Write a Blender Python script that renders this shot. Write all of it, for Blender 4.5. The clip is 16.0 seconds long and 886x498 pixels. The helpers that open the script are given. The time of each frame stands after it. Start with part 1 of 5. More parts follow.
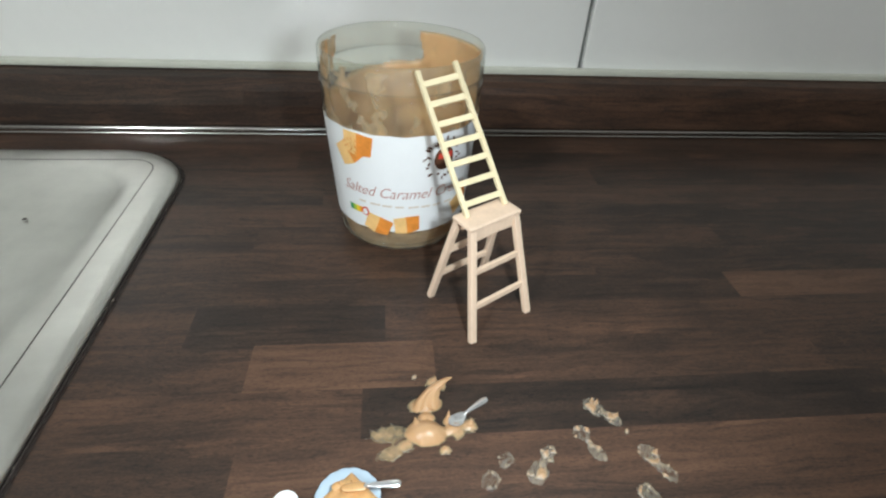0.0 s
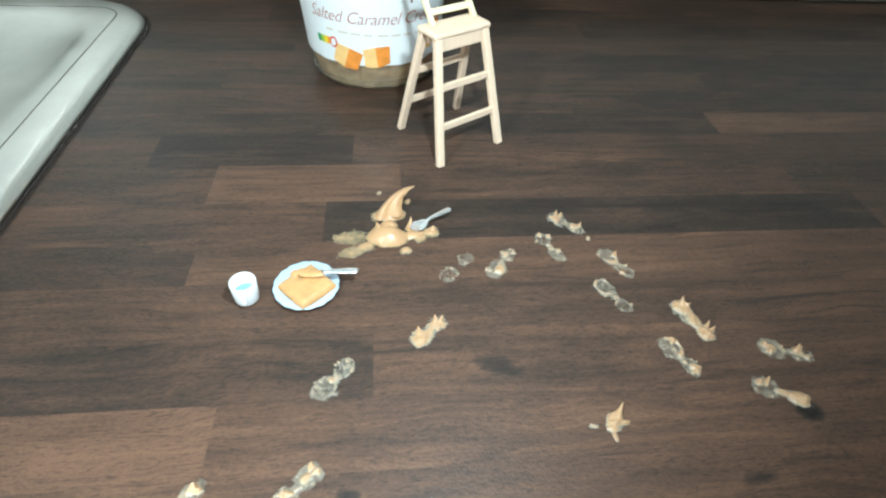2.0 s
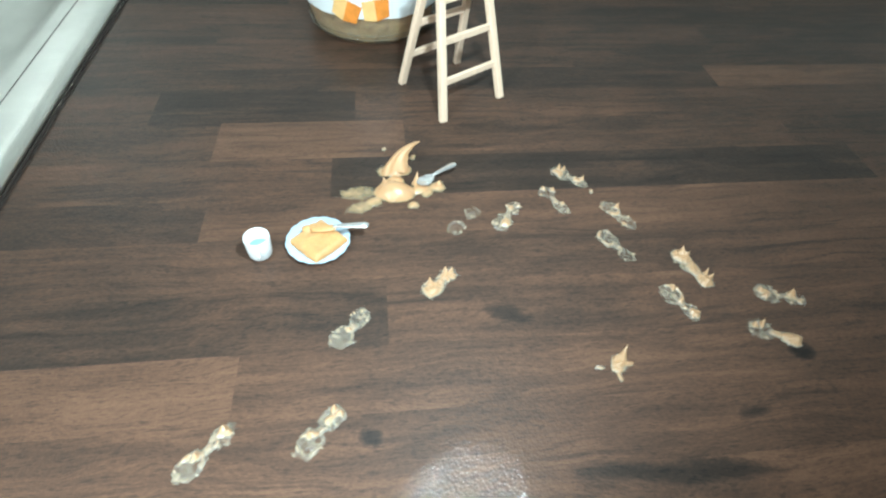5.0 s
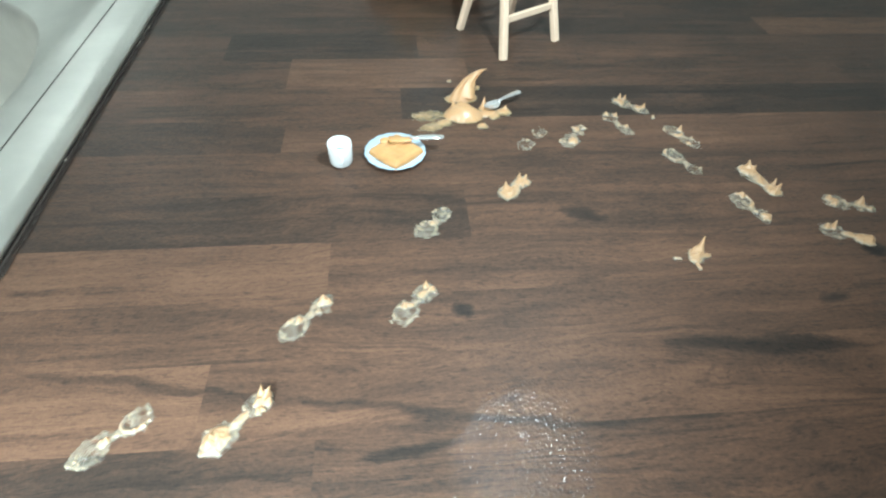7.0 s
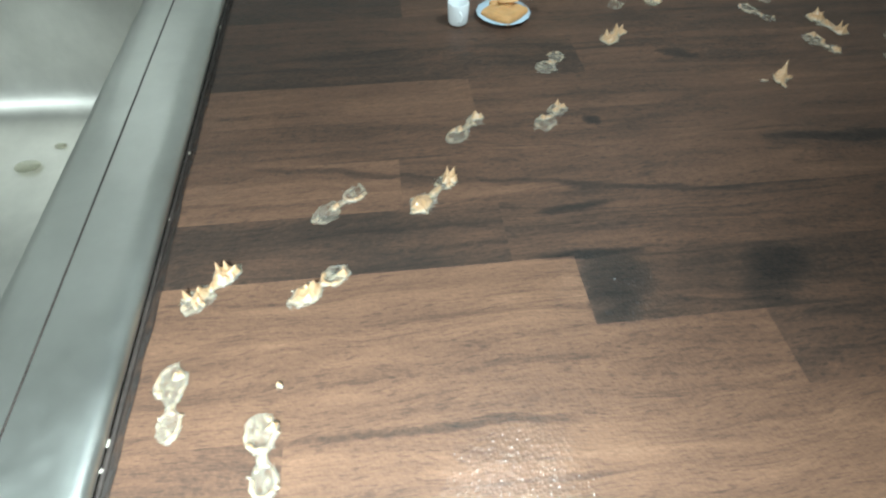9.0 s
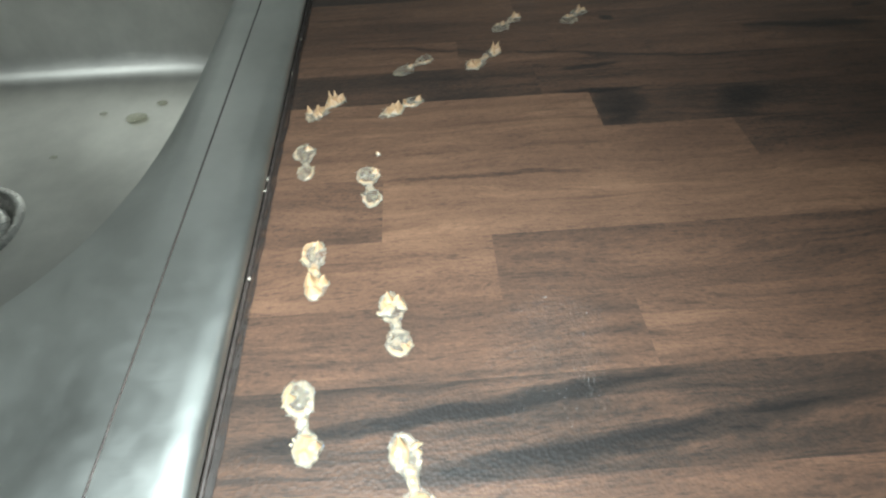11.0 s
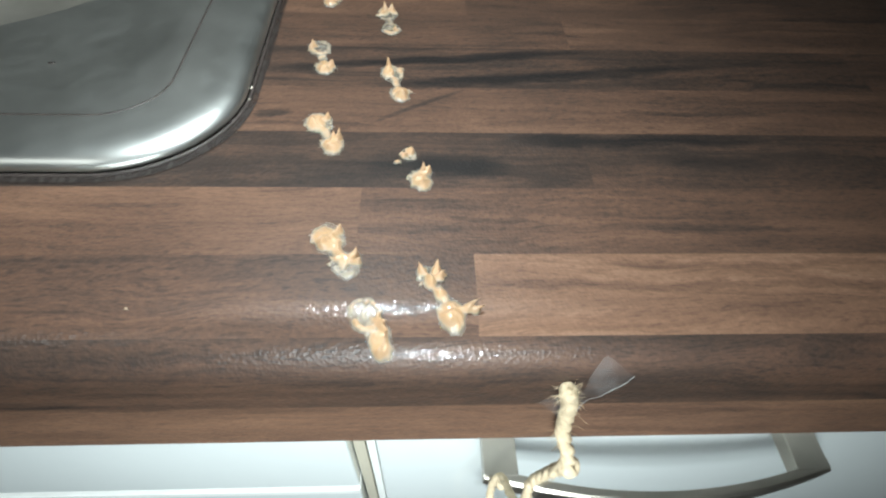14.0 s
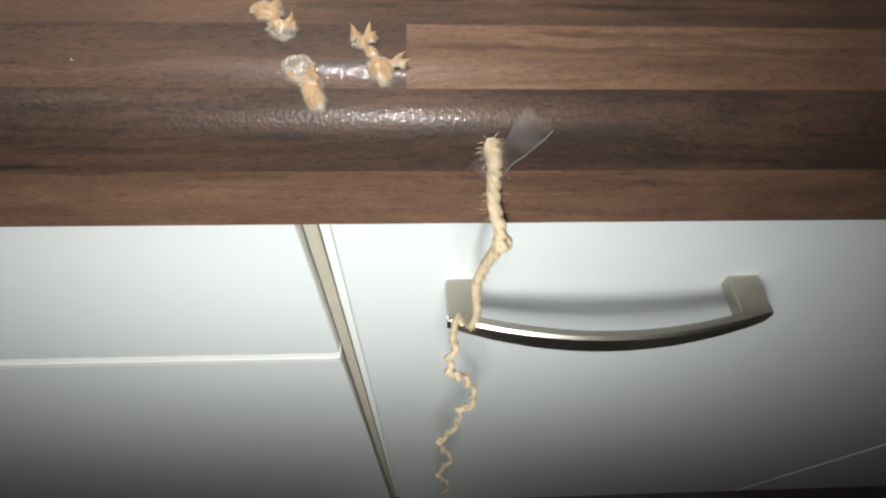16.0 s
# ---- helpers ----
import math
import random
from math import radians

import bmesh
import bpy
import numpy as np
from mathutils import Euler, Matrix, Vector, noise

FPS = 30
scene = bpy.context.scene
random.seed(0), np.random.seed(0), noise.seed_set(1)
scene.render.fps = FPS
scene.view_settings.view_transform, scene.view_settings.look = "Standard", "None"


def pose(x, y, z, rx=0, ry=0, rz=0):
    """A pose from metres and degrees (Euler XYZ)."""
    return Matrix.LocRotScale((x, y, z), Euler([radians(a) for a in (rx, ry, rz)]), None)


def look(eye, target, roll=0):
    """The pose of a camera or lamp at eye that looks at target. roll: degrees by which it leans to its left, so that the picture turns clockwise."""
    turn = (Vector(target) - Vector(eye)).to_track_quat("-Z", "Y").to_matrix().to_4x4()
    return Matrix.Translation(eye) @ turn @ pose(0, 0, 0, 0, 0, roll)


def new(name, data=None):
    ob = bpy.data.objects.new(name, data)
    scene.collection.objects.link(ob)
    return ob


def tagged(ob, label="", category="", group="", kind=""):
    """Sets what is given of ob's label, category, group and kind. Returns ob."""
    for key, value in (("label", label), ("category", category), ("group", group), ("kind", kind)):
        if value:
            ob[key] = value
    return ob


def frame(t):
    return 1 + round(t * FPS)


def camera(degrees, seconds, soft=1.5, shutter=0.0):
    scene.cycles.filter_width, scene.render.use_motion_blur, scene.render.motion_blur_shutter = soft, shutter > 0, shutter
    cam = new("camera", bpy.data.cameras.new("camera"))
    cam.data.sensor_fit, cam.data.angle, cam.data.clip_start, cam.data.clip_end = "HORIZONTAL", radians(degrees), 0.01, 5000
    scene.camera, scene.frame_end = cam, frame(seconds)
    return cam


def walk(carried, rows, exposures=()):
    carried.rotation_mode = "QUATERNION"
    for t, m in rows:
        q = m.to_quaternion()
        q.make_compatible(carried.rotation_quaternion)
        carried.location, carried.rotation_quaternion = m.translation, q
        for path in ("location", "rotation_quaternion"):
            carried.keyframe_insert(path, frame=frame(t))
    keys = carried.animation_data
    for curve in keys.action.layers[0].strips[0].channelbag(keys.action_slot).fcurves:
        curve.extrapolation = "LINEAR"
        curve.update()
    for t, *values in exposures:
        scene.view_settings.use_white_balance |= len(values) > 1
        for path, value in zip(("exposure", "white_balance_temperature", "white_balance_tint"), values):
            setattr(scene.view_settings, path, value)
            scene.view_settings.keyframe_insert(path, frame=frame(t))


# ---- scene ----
cam = camera(80.63, 16.0, soft=2.3)
PATH = [
    (0, (0.1181, 0.2284, 0.1602), (0.1432, 0.4276, 0.0113), 3.46),
    (0.5, (0.1192, 0.2189, 0.1540), (0.1430, 0.4134, -0.0013), 3.35),
    (1, (0.1215, 0.2139, 0.1455), (0.1459, 0.4037, -0.0154), 3.47),
    (1.5, (0.1253, 0.2089, 0.1353), (0.1490, 0.3907, -0.0345), 3.32),
    (2, (0.1316, 0.2012, 0.1263), (0.1550, 0.3783, -0.0486), 3.78),
    (2.5, (0.1413, 0.1920, 0.1220), (0.1638, 0.3643, -0.0577), 4.98),
    (3, (0.1472, 0.1880, 0.1204), (0.1696, 0.3549, -0.0644), 5.57),
    (3.5, (0.1393, 0.1944, 0.1263), (0.1618, 0.3541, -0.0648), 4.51),
    (3.7, (0.1361, 0.2009, 0.1301), (0.1581, 0.3590, -0.0623), 3.67),
    (5.8, (0.1239, 0.1893, 0.1183), (0.1536, 0.3588, -0.0631), 4.76),
    (6, (0.1244, 0.1862, 0.1150), (0.1521, 0.3570, -0.0655), 4.19),
    (6.5, (0.1161, 0.1761, 0.1093), (0.1405, 0.3466, -0.0719), 3.72),
    (7, (0.1036, 0.1700, 0.1075), (0.1252, 0.3389, -0.0755), 3.14),
    (7.5, (0.0897, 0.1597, 0.1053), (0.1081, 0.3260, -0.0804), 2.13),
    (8, (0.0794, 0.1497, 0.1026), (0.0988, 0.3123, -0.0863), 1.87),
    (8.5, (0.0697, 0.1361, 0.1011), (0.0889, 0.2952, -0.0908), 1.06),
    (9, (0.0594, 0.1235, 0.0991), (0.0780, 0.2789, -0.0958), 0.58),
    (9.2, (0.0556, 0.1176, 0.0974), (0.0741, 0.2720, -0.0983), 0.43),
    (11.3, (0.0440, 0.0371, 0.0923), (0.0462, 0.2044, -0.0935), -2.82),
    (11.5, (0.0412, 0.0296, 0.0887), (0.0447, 0.1965, -0.0974), -1.86),
    (12, (0.0373, 0.0127, 0.0822), (0.0444, 0.1784, -0.1049), 0.71),
    (12.5, (0.0405, -0.0039, 0.0834), (0.0475, 0.1604, -0.1049), 1.11),
    (13, (0.0439, -0.0141, 0.0831), (0.0516, 0.1487, -0.1065), 1.55),
    (13.5, (0.0451, -0.0261, 0.0801), (0.0563, 0.1339, -0.1117), 2.92),
    (14, (0.0466, -0.0404, 0.0797), (0.0574, 0.1167, -0.1145), 2.96),
    (14.5, (0.0491, -0.0511, 0.0782), (0.0597, 0.1024, -0.1188), 2.51),
    (15, (0.0541, -0.0649, 0.0789), (0.0653, 0.0840, -0.1217), 2.54),
    (15.5, (0.0594, -0.0729, 0.0752), (0.0719, 0.0698, -0.1297), 3.18),
    (16, (0.0589, -0.0738, 0.0648), (0.0707, 0.0617, -0.1450), 3.57),
]
EXPOSURES = ((0, 1.55, 6100, 6), (1, 1.5, 6200, 7), (1.5, 1.8, 5900, 1), (2.5, 2.1, 5550, -7), (3.5, 2.17, 5550, -7), (6, 2.1, 5550, -8), (7, 1.99, 5650, -6), (8, 1.68, 5600, -7), (8.5, 1.42, 5600, -7), (9, 1.07, 5650, -7), (11.5, -0.33, 5900, 0), (12, -0.55, 5950, 2), (13, -0.8, 5800, 1), (14, -1.17, 5950, 2), (15, -1.57, 6350, 7), (16, -1.7, 6550, 11))
walk(cam, [(t, look(eye, target, roll)) for t, eye, target, roll in PATH], EXPOSURES)

# ---- light ----
world = bpy.data.worlds.new("world")
scene.world = world
world.use_nodes = True
world.node_tree.nodes["Background"].inputs[0].default_value = (0.85, 0.93, 1.0, 1)
world.node_tree.nodes["Background"].inputs[1].default_value = 0.15


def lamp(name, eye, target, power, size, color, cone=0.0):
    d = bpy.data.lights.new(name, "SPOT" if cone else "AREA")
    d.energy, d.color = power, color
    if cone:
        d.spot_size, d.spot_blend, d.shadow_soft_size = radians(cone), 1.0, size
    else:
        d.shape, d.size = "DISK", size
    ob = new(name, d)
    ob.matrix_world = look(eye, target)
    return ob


# fixed lamps added in place of one moving hand torch: toys, trail, cabinet fronts
lamp("torch_stand_in", (0.160, 0.262, 0.150), (0.126, 0.364, 0.010), 0.46, 0.006, (0.97, 1.0, 1.0), 134)
lamp("torch_stand_in", (0.096, 0.172, 0.125), (0.098, 0.190, -0.050), 0.20, 0.005, (0.97, 1.0, 1.0), 112)
lamp("torch_stand_in", (0.028, 0.050, 0.150), (0.004, 0.044, -0.057), 5.4, 0.007, (0.97, 1.0, 1.0), 134)
lamp("torch_stand_in", (0.034, -0.247, 0.055), (0.014, -0.070, -0.330), 25.0, 0.085, (0.97, 1.0, 1.0), 126)
lamp("torch_stand_in", (0.052, -0.125, 0.050), (0.055, 0.010, -0.170), 4.0, 0.006, (0.97, 1.0, 1.0), 104)
lamp("ceiling_light", (-1.0, -1.0, 1.45), (0.0, 0.2, 0.0), 8.5, 0.30, (1.0, 0.97, 0.92))


# ---- materials ----
class Nodes:
    """A short way to write node trees."""

    def __init__(self, name):
        self.m = bpy.data.materials.new(name)
        self.m.use_nodes = True
        self.t = self.m.node_tree
        self.b = self.t.nodes["Principled BSDF"]
        self.out = self.t.nodes["Material Output"]

    def add(self, kind, **given):
        n = self.t.nodes.new(kind)
        for key, value in given.items():
            setattr(n, key, value)
        return n

    def link(self, a, b):
        self.t.links.new(a, b)

    def put(self, socket, value):
        if hasattr(value, "links"):
            self.link(value, socket)
        else:
            socket.default_value = value

    def position(self, scale=(1, 1, 1), seed=None):
        p = self.add("ShaderNodeNewGeometry").outputs["Position"]
        if seed is not None:
            a = self.add("ShaderNodeVectorMath", operation="ADD")
            self.link(p, a.inputs[0])
            c = self.add("ShaderNodeCombineXYZ")
            self.link(seed, c.inputs[0])
            self.link(seed, c.inputs[2])
            self.link(c.outputs[0], a.inputs[1])
            p = a.outputs[0]
        v = self.add("ShaderNodeVectorMath", operation="MULTIPLY")
        self.link(p, v.inputs[0])
        v.inputs[1].default_value = scale
        return v.outputs[0]

    def noise(self, vector, scale=1.0, detail=4.0, rough=0.55, distortion=0.0):
        n = self.add("ShaderNodeTexNoise")
        self.link(vector, n.inputs["Vector"])
        n.inputs["Scale"].default_value = scale
        n.inputs["Detail"].default_value = detail
        n.inputs["Roughness"].default_value = rough
        n.inputs["Distortion"].default_value = distortion
        return n.outputs["Fac"]

    def math(self, op, a, b=0.0, clamp=False):
        n = self.add("ShaderNodeMath", operation=op, use_clamp=clamp)
        self.put(n.inputs[0], a)
        self.put(n.inputs[1], b)
        return n.outputs[0]

    def ramp(self, fac, stops):
        n = self.add("ShaderNodeValToRGB")
        self.link(fac, n.inputs[0])
        el = n.color_ramp.elements
        while len(el) < len(stops):
            el.new(0.5)
        for e, (at, color) in zip(el, stops):
            e.position, e.color = at, (*color, 1)
        return n.outputs[0]

    def attr(self, name):
        return self.add("ShaderNodeAttribute", attribute_name=name).outputs["Fac"]

    def bump(self, height, strength, distance):
        n = self.add("ShaderNodeBump")
        n.inputs["Strength"].default_value = strength
        n.inputs["Distance"].default_value = distance
        self.link(height, n.inputs["Height"])
        self.link(n.outputs[0], self.b.inputs["Normal"])

    def set(self, **given):
        names = dict(color="Base Color", rough="Roughness", metal="Metallic", ior="IOR", clear="Transmission Weight", sss="Subsurface Weight", coat="Coat Weight", coat_rough="Coat Roughness", spec="Specular IOR Level", alpha="Alpha")
        for key, value in given.items():
            s = self.b.inputs[names[key]]
            if isinstance(value, tuple) and len(value) == 3:
                value = (*value, 1)
            self.put(s, value)
        return self


# Dark figure in the print: from x, y to x, y, half width, strength.
FIGURE = [(0.1526, 0.2841, 0.1682, 0.2795, 0.0030, 0.30), (0.1160, 0.2480, 0.1230, 0.2478, 0.0024, 0.42), (0.1640, 0.2355, 0.2230, 0.2310, 0.0028, 0.32), (0.0140, 0.2377, 0.0750, 0.2267, 0.0014, 0.22), (0.0740, 0.2268, 0.1564, 0.2138, 0.0016, 0.24), (0.0940, 0.2120, 0.1162, 0.2143, 0.0018, 0.32),
          (0.2390, 0.2636, 0.2476, 0.2615, 0.0027, 0.45), (0.2150, 0.2455, 0.2260, 0.2474, 0.0020, 0.28), (0.0030, 0.0862, 0.1006, 0.0973, 0.0022, 0.38), (0.0308, 0.0785, 0.1300, 0.0895, 0.0029, 0.34), (0.0640, 0.0568, 0.1330, 0.0584, 0.0030, 0.28),
          (0.0060, 0.0673, 0.0162, 0.0679, 0.0020, 0.32), (0.0338, 0.0631, 0.0600, 0.0789, 0.0009, 0.22), (0.0990, 0.1915, 0.1180, 0.1895, 0.0070, 0.24), (0.0990, 0.1835, 0.1130, 0.1825, 0.0060, 0.22), (0.1390, 0.1900, 0.1580, 0.1915, 0.0060, 0.24), (0.1350, 0.1840, 0.1520, 0.1850, 0.0050, 0.16), (0.0320, 0.0490, 0.0640, 0.0470, 0.0055, 0.16), (0.0900, 0.1977, 0.1200, 0.1973, 0.0016, 0.34), (0.0330, 0.1602, 0.0950, 0.1582, 0.0013, 0.30),
          (0.0570, 0.0160, 0.1180, 0.0144, 0.0012, 0.22), (0.0900, 0.0154, 0.1900, 0.0148, 0.0014, 0.20), (0.0580, 0.0206, 0.1600, 0.0200, 0.0009, 0.16), (0.0440, 0.0490, 0.0680, 0.0478, 0.0045, 0.22), (0.1000, 0.0508, 0.1300, 0.0487, 0.0035, 0.16), (0.0500, 0.0332, 0.0720, 0.0306, 0.0012, 0.18), (0.0800, 0.0300, 0.1300, 0.0285, 0.0013, 0.18)]


def laminate(name):
    """Dark walnut butcher-block print with a pearl-textured finish."""
    k = Nodes(name)
    seed, tone = k.attr("seed"), k.attr("tone")

    def warped(p, wave, amount):
        shift, moved = k.add("ShaderNodeVectorMath", operation="SCALE"), k.add("ShaderNodeVectorMath", operation="ADD")
        k.link(wave, shift.inputs[0])
        shift.inputs["Scale"].default_value = amount
        k.link(p, moved.inputs[0])
        k.link(shift.outputs[0], moved.inputs[1])
        return moved.outputs[0]

    def scaled(p, v):
        n = k.add("ShaderNodeVectorMath", operation="MULTIPLY")
        k.link(p, n.inputs[0])
        n.inputs[1].default_value = v
        return n.outputs[0]

    def along(p, v, c):
        n = k.add("ShaderNodeVectorMath", operation="DOT_PRODUCT")
        k.link(p, n.inputs[0])
        n.inputs[1].default_value = v
        return k.math("SUBTRACT", n.outputs["Value"], c)

    wave = k.noise(k.position((9, 26, 26), seed), 1.0, 3)
    own = warped(k.position((1, 1, 1), seed), wave, 0.022)
    streak = k.noise(scaled(own, (7, 170, 170)), 1.0, 4, 0.6)
    fine = k.noise(scaled(own, (60, 620, 620)), 1.0, 3, 0.6)
    pores = k.noise(scaled(own, (330, 1900, 1900)), 1.0, 2, 0.5)
    blotch = k.noise(k.position((22, 45, 45), seed), 1.0, 3)
    rings = k.noise(scaled(own, (5, 52, 52)), 1.0, 2, 0.5)
    band = k.math("SUBTRACT", 1.0, k.math("MULTIPLY", k.math("ABSOLUTE", k.math("SUBTRACT", k.math("FRACT", k.math("MULTIPLY", rings, 7.0)), 0.5)), 5.0), True)
    lines = k.noise(scaled(own, (15, 430, 430)), 1.0, 4, 0.62)
    fleck = k.noise(scaled(own, (800, 1500, 1500)), 1.0, 2, 0.6)
    v = k.math("ADD", tone, k.math("MULTIPLY", k.math("SUBTRACT", streak, 0.5), 0.54))
    v = k.math("ADD", v, k.math("MULTIPLY", k.math("SUBTRACT", fine, 0.5), 0.25))
    v = k.math("ADD", v, k.math("MULTIPLY", k.math("SUBTRACT", blotch, 0.5), 0.42))
    v = k.math("ADD", v, k.math("MULTIPLY", k.math("SUBTRACT", fleck, 0.5), 0.32))
    v = k.math("SUBTRACT", v, k.math("MULTIPLY", k.math("MULTIPLY", band, k.math("MULTIPLY", k.math("SUBTRACT", streak, 0.40), 3.0, True)), 0.19))
    dash = k.math("MULTIPLY", k.math("SUBTRACT", pores, 0.54), 8.0, True)
    v = k.math("SUBTRACT", v, k.math("MULTIPLY", k.math("MULTIPLY", k.math("SUBTRACT", lines, 0.53), 6.0, True), k.math("MULTIPLY", k.math("SUBTRACT", blotch, 0.25), 0.58)))
    v = k.math("SUBTRACT", v, k.math("MULTIPLY", dash, k.math("MULTIPLY", fine, 0.26)))
    figure = warped(k.position(), k.noise(k.position((60, 120, 120)), 1.0, 4, 0.6), 0.006)
    grain = k.math("MULTIPLY", k.math("SUBTRACT", k.math("ADD", fine, streak), 0.45), 1.9, True)
    for x0, y0, x1, y1, wide, strength in FIGURE:
        x0, x1, y0, y1 = x0 + 0.003, x1 + 0.003, y0 + 0.003, y1 + 0.003
        d = Vector((x1 - x0, y1 - y0, 0))
        L = d.length
        d.normalize()
        s, mid = Vector((-d.y, d.x, 0)), Vector(((x0 + x1) / 2, (y0 + y1) / 2, 0))
        a = along(figure, d * (2 / L), mid.dot(d) * 2 / L)
        q = along(figure, s / wide, mid.dot(s) / wide)
        m = k.math("SUBTRACT", 1.0, k.math("ADD", k.math("POWER", k.math("ABSOLUTE", a), 3.0), k.math("MULTIPLY", q, q)), True)
        v = k.math("SUBTRACT", v, k.math("MULTIPLY", k.math("MULTIPLY", m, strength), grain))
    color = k.ramp(k.math("ADD", v, 0.0, True), [(0.0, (0.013, 0.0105, 0.0095)), (0.25, (0.0348, 0.0236, 0.0181)), (0.5, (0.085, 0.0475, 0.0312)), (0.75, (0.152, 0.085, 0.052)), (1.0, (0.225, 0.138, 0.090))])
    dots = k.add("ShaderNodeTexVoronoi", feature="SMOOTH_F1")
    k.link(k.position((1, 1, 1)), dots.inputs["Vector"])
    dots.inputs["Scale"].default_value, dots.inputs["Smoothness"].default_value = 1350, 0.4
    pearl = dots.outputs["Distance"]
    k.set(color=color, rough=k.math("ADD", 0.44, k.math("MULTIPLY", fine, 0.14)), spec=0.26, coat=0.22, coat_rough=0.06)
    k.bump(k.math("ADD", pearl, k.math("MULTIPLY", fine, 0.3)), 0.16, 0.0005)
    beads = k.add("ShaderNodeBump")
    beads.inputs["Strength"].default_value, beads.inputs["Distance"].default_value = 0.42, 0.00020
    k.link(pearl, beads.inputs["Height"])
    k.link(beads.outputs[0], k.b.inputs["Coat Normal"])
    return k.m


def plain(name, color, rough=0.5, metal=0.0, vary=0.08, scale=60.0, bump=0.0, stretch=(1, 1, 1), **more):
    """A painted or moulded surface with slight unevenness at two scales."""
    k = Nodes(name)
    a, b = k.noise(k.position(stretch), scale, 4), k.noise(k.position(stretch), scale * 9, 3)
    f = k.math("ADD", k.math("MULTIPLY", a, 0.7), k.math("MULTIPLY", b, 0.3))
    lo, hi = [tuple(min(1.0, c * s) for c in color) for s in (1 - vary, 1 + vary)]
    k.set(color=k.ramp(f, [(0.3, lo), (0.7, hi)]), rough=k.math("ADD", rough - 0.04, k.math("MULTIPLY", a, 0.08)), metal=metal, **more)
    if bump:
        k.bump(f, bump, 0.0005)
    return k.m


def brushed(name, color, rough, along):
    """Worn stainless steel: faint brushing, smudges and water marks."""
    k = Nodes(name)
    lines, smudge = k.noise(k.position(along), 1.0, 4, 0.6), k.noise(k.position(), 24, 5, 0.6)
    spots = k.noise(k.position(), 210, 2)
    r = k.math("ADD", rough, k.math("MULTIPLY", k.math("SUBTRACT", smudge, 0.5), 0.16))
    r = k.math("ADD", r, k.math("MULTIPLY", k.math("SUBTRACT", spots, 0.5), 0.10))
    lo, hi = tuple(c * 0.86 for c in color), tuple(min(1, c * 1.1) for c in color)
    k.set(color=k.ramp(smudge, [(0.3, lo), (0.7, hi)]), rough=r, metal=1.0)
    k.bump(k.math("ADD", lines, k.math("MULTIPLY", smudge, 0.6)), 0.05, 0.0006)
    return k.m


def cream(name, thick_color, thin_color, least=0.06, glow_through=0.0, lumps=0.08, uneven=0.35):
    """Caramel spread: opaque where it lies thick, a see-through film where thin."""
    k = Nodes(name)
    n = k.noise(k.position(), 420, 4, 0.6)
    t = k.attr("thick")
    body = k.math("ADD", t, k.math("MULTIPLY", k.math("SUBTRACT", n, 0.5), uneven), True)
    k.set(color=k.ramp(body, [(0.16, thin_color), (0.66, thick_color), (1.0, tuple(c * 1.06 for c in thick_color))]), rough=0.33, sss=0.12, spec=0.5)
    k.b.inputs["Subsurface Radius"].default_value = (0.003, 0.0018, 0.0009)
    k.bump(n, lumps, 0.0005)
    clear = k.add("ShaderNodeBsdfTransparent")
    mix = k.add("ShaderNodeMixShader")
    k.link(k.ramp(body, [(0.02, (least,) * 3), (0.22, (min(1, 0.36 + least),) * 3), (0.55, (1,) * 3)]), mix.inputs[0])
    k.link(clear.outputs[0], mix.inputs[1])
    body_out = k.b.outputs[0]
    if glow_through:
        leak, both = k.add("ShaderNodeBsdfTranslucent"), k.add("ShaderNodeMixShader")
        leak.inputs[0].default_value = (*thick_color, 1)
        both.inputs[0].default_value = glow_through
        k.link(body_out, both.inputs[1])
        k.link(leak.outputs[0], both.inputs[2])
        body_out = both.outputs[0]
    k.link(body_out, mix.inputs[2])
    k.link(mix.outputs[0], k.out.inputs[0])
    return k.m


def glass(name, tint, haze):
    """Thin jar glass: clear, glossy towards its edges, with a faint greasy haze."""
    k = Nodes(name)
    clear, gloss = k.add("ShaderNodeBsdfTransparent"), k.add("ShaderNodeBsdfGlossy")
    clear.inputs[0].default_value = (*tint, 1)
    gloss.inputs["Roughness"].default_value = 0.04
    edge = k.add("ShaderNodeLayerWeight")
    fres = k.math("ADD", 0.035, k.math("MULTIPLY", k.math("POWER", edge.outputs["Facing"], 4.0), 0.7))
    mix, film = k.add("ShaderNodeMixShader"), k.add("ShaderNodeMixShader")
    grease = k.noise(k.position(), 90, 4, 0.6)
    k.set(color=(0.74, 0.74, 0.68), rough=0.4)
    k.link(k.math("MULTIPLY", grease, haze * 2), film.inputs[0])
    k.link(clear.outputs[0], film.inputs[1])
    k.link(k.b.outputs[0], film.inputs[2])
    k.link(fres, mix.inputs[0])
    k.link(film.outputs[0], mix.inputs[1])
    k.link(gloss.outputs[0], mix.inputs[2])
    k.link(mix.outputs[0], k.out.inputs[0])
    return k.m


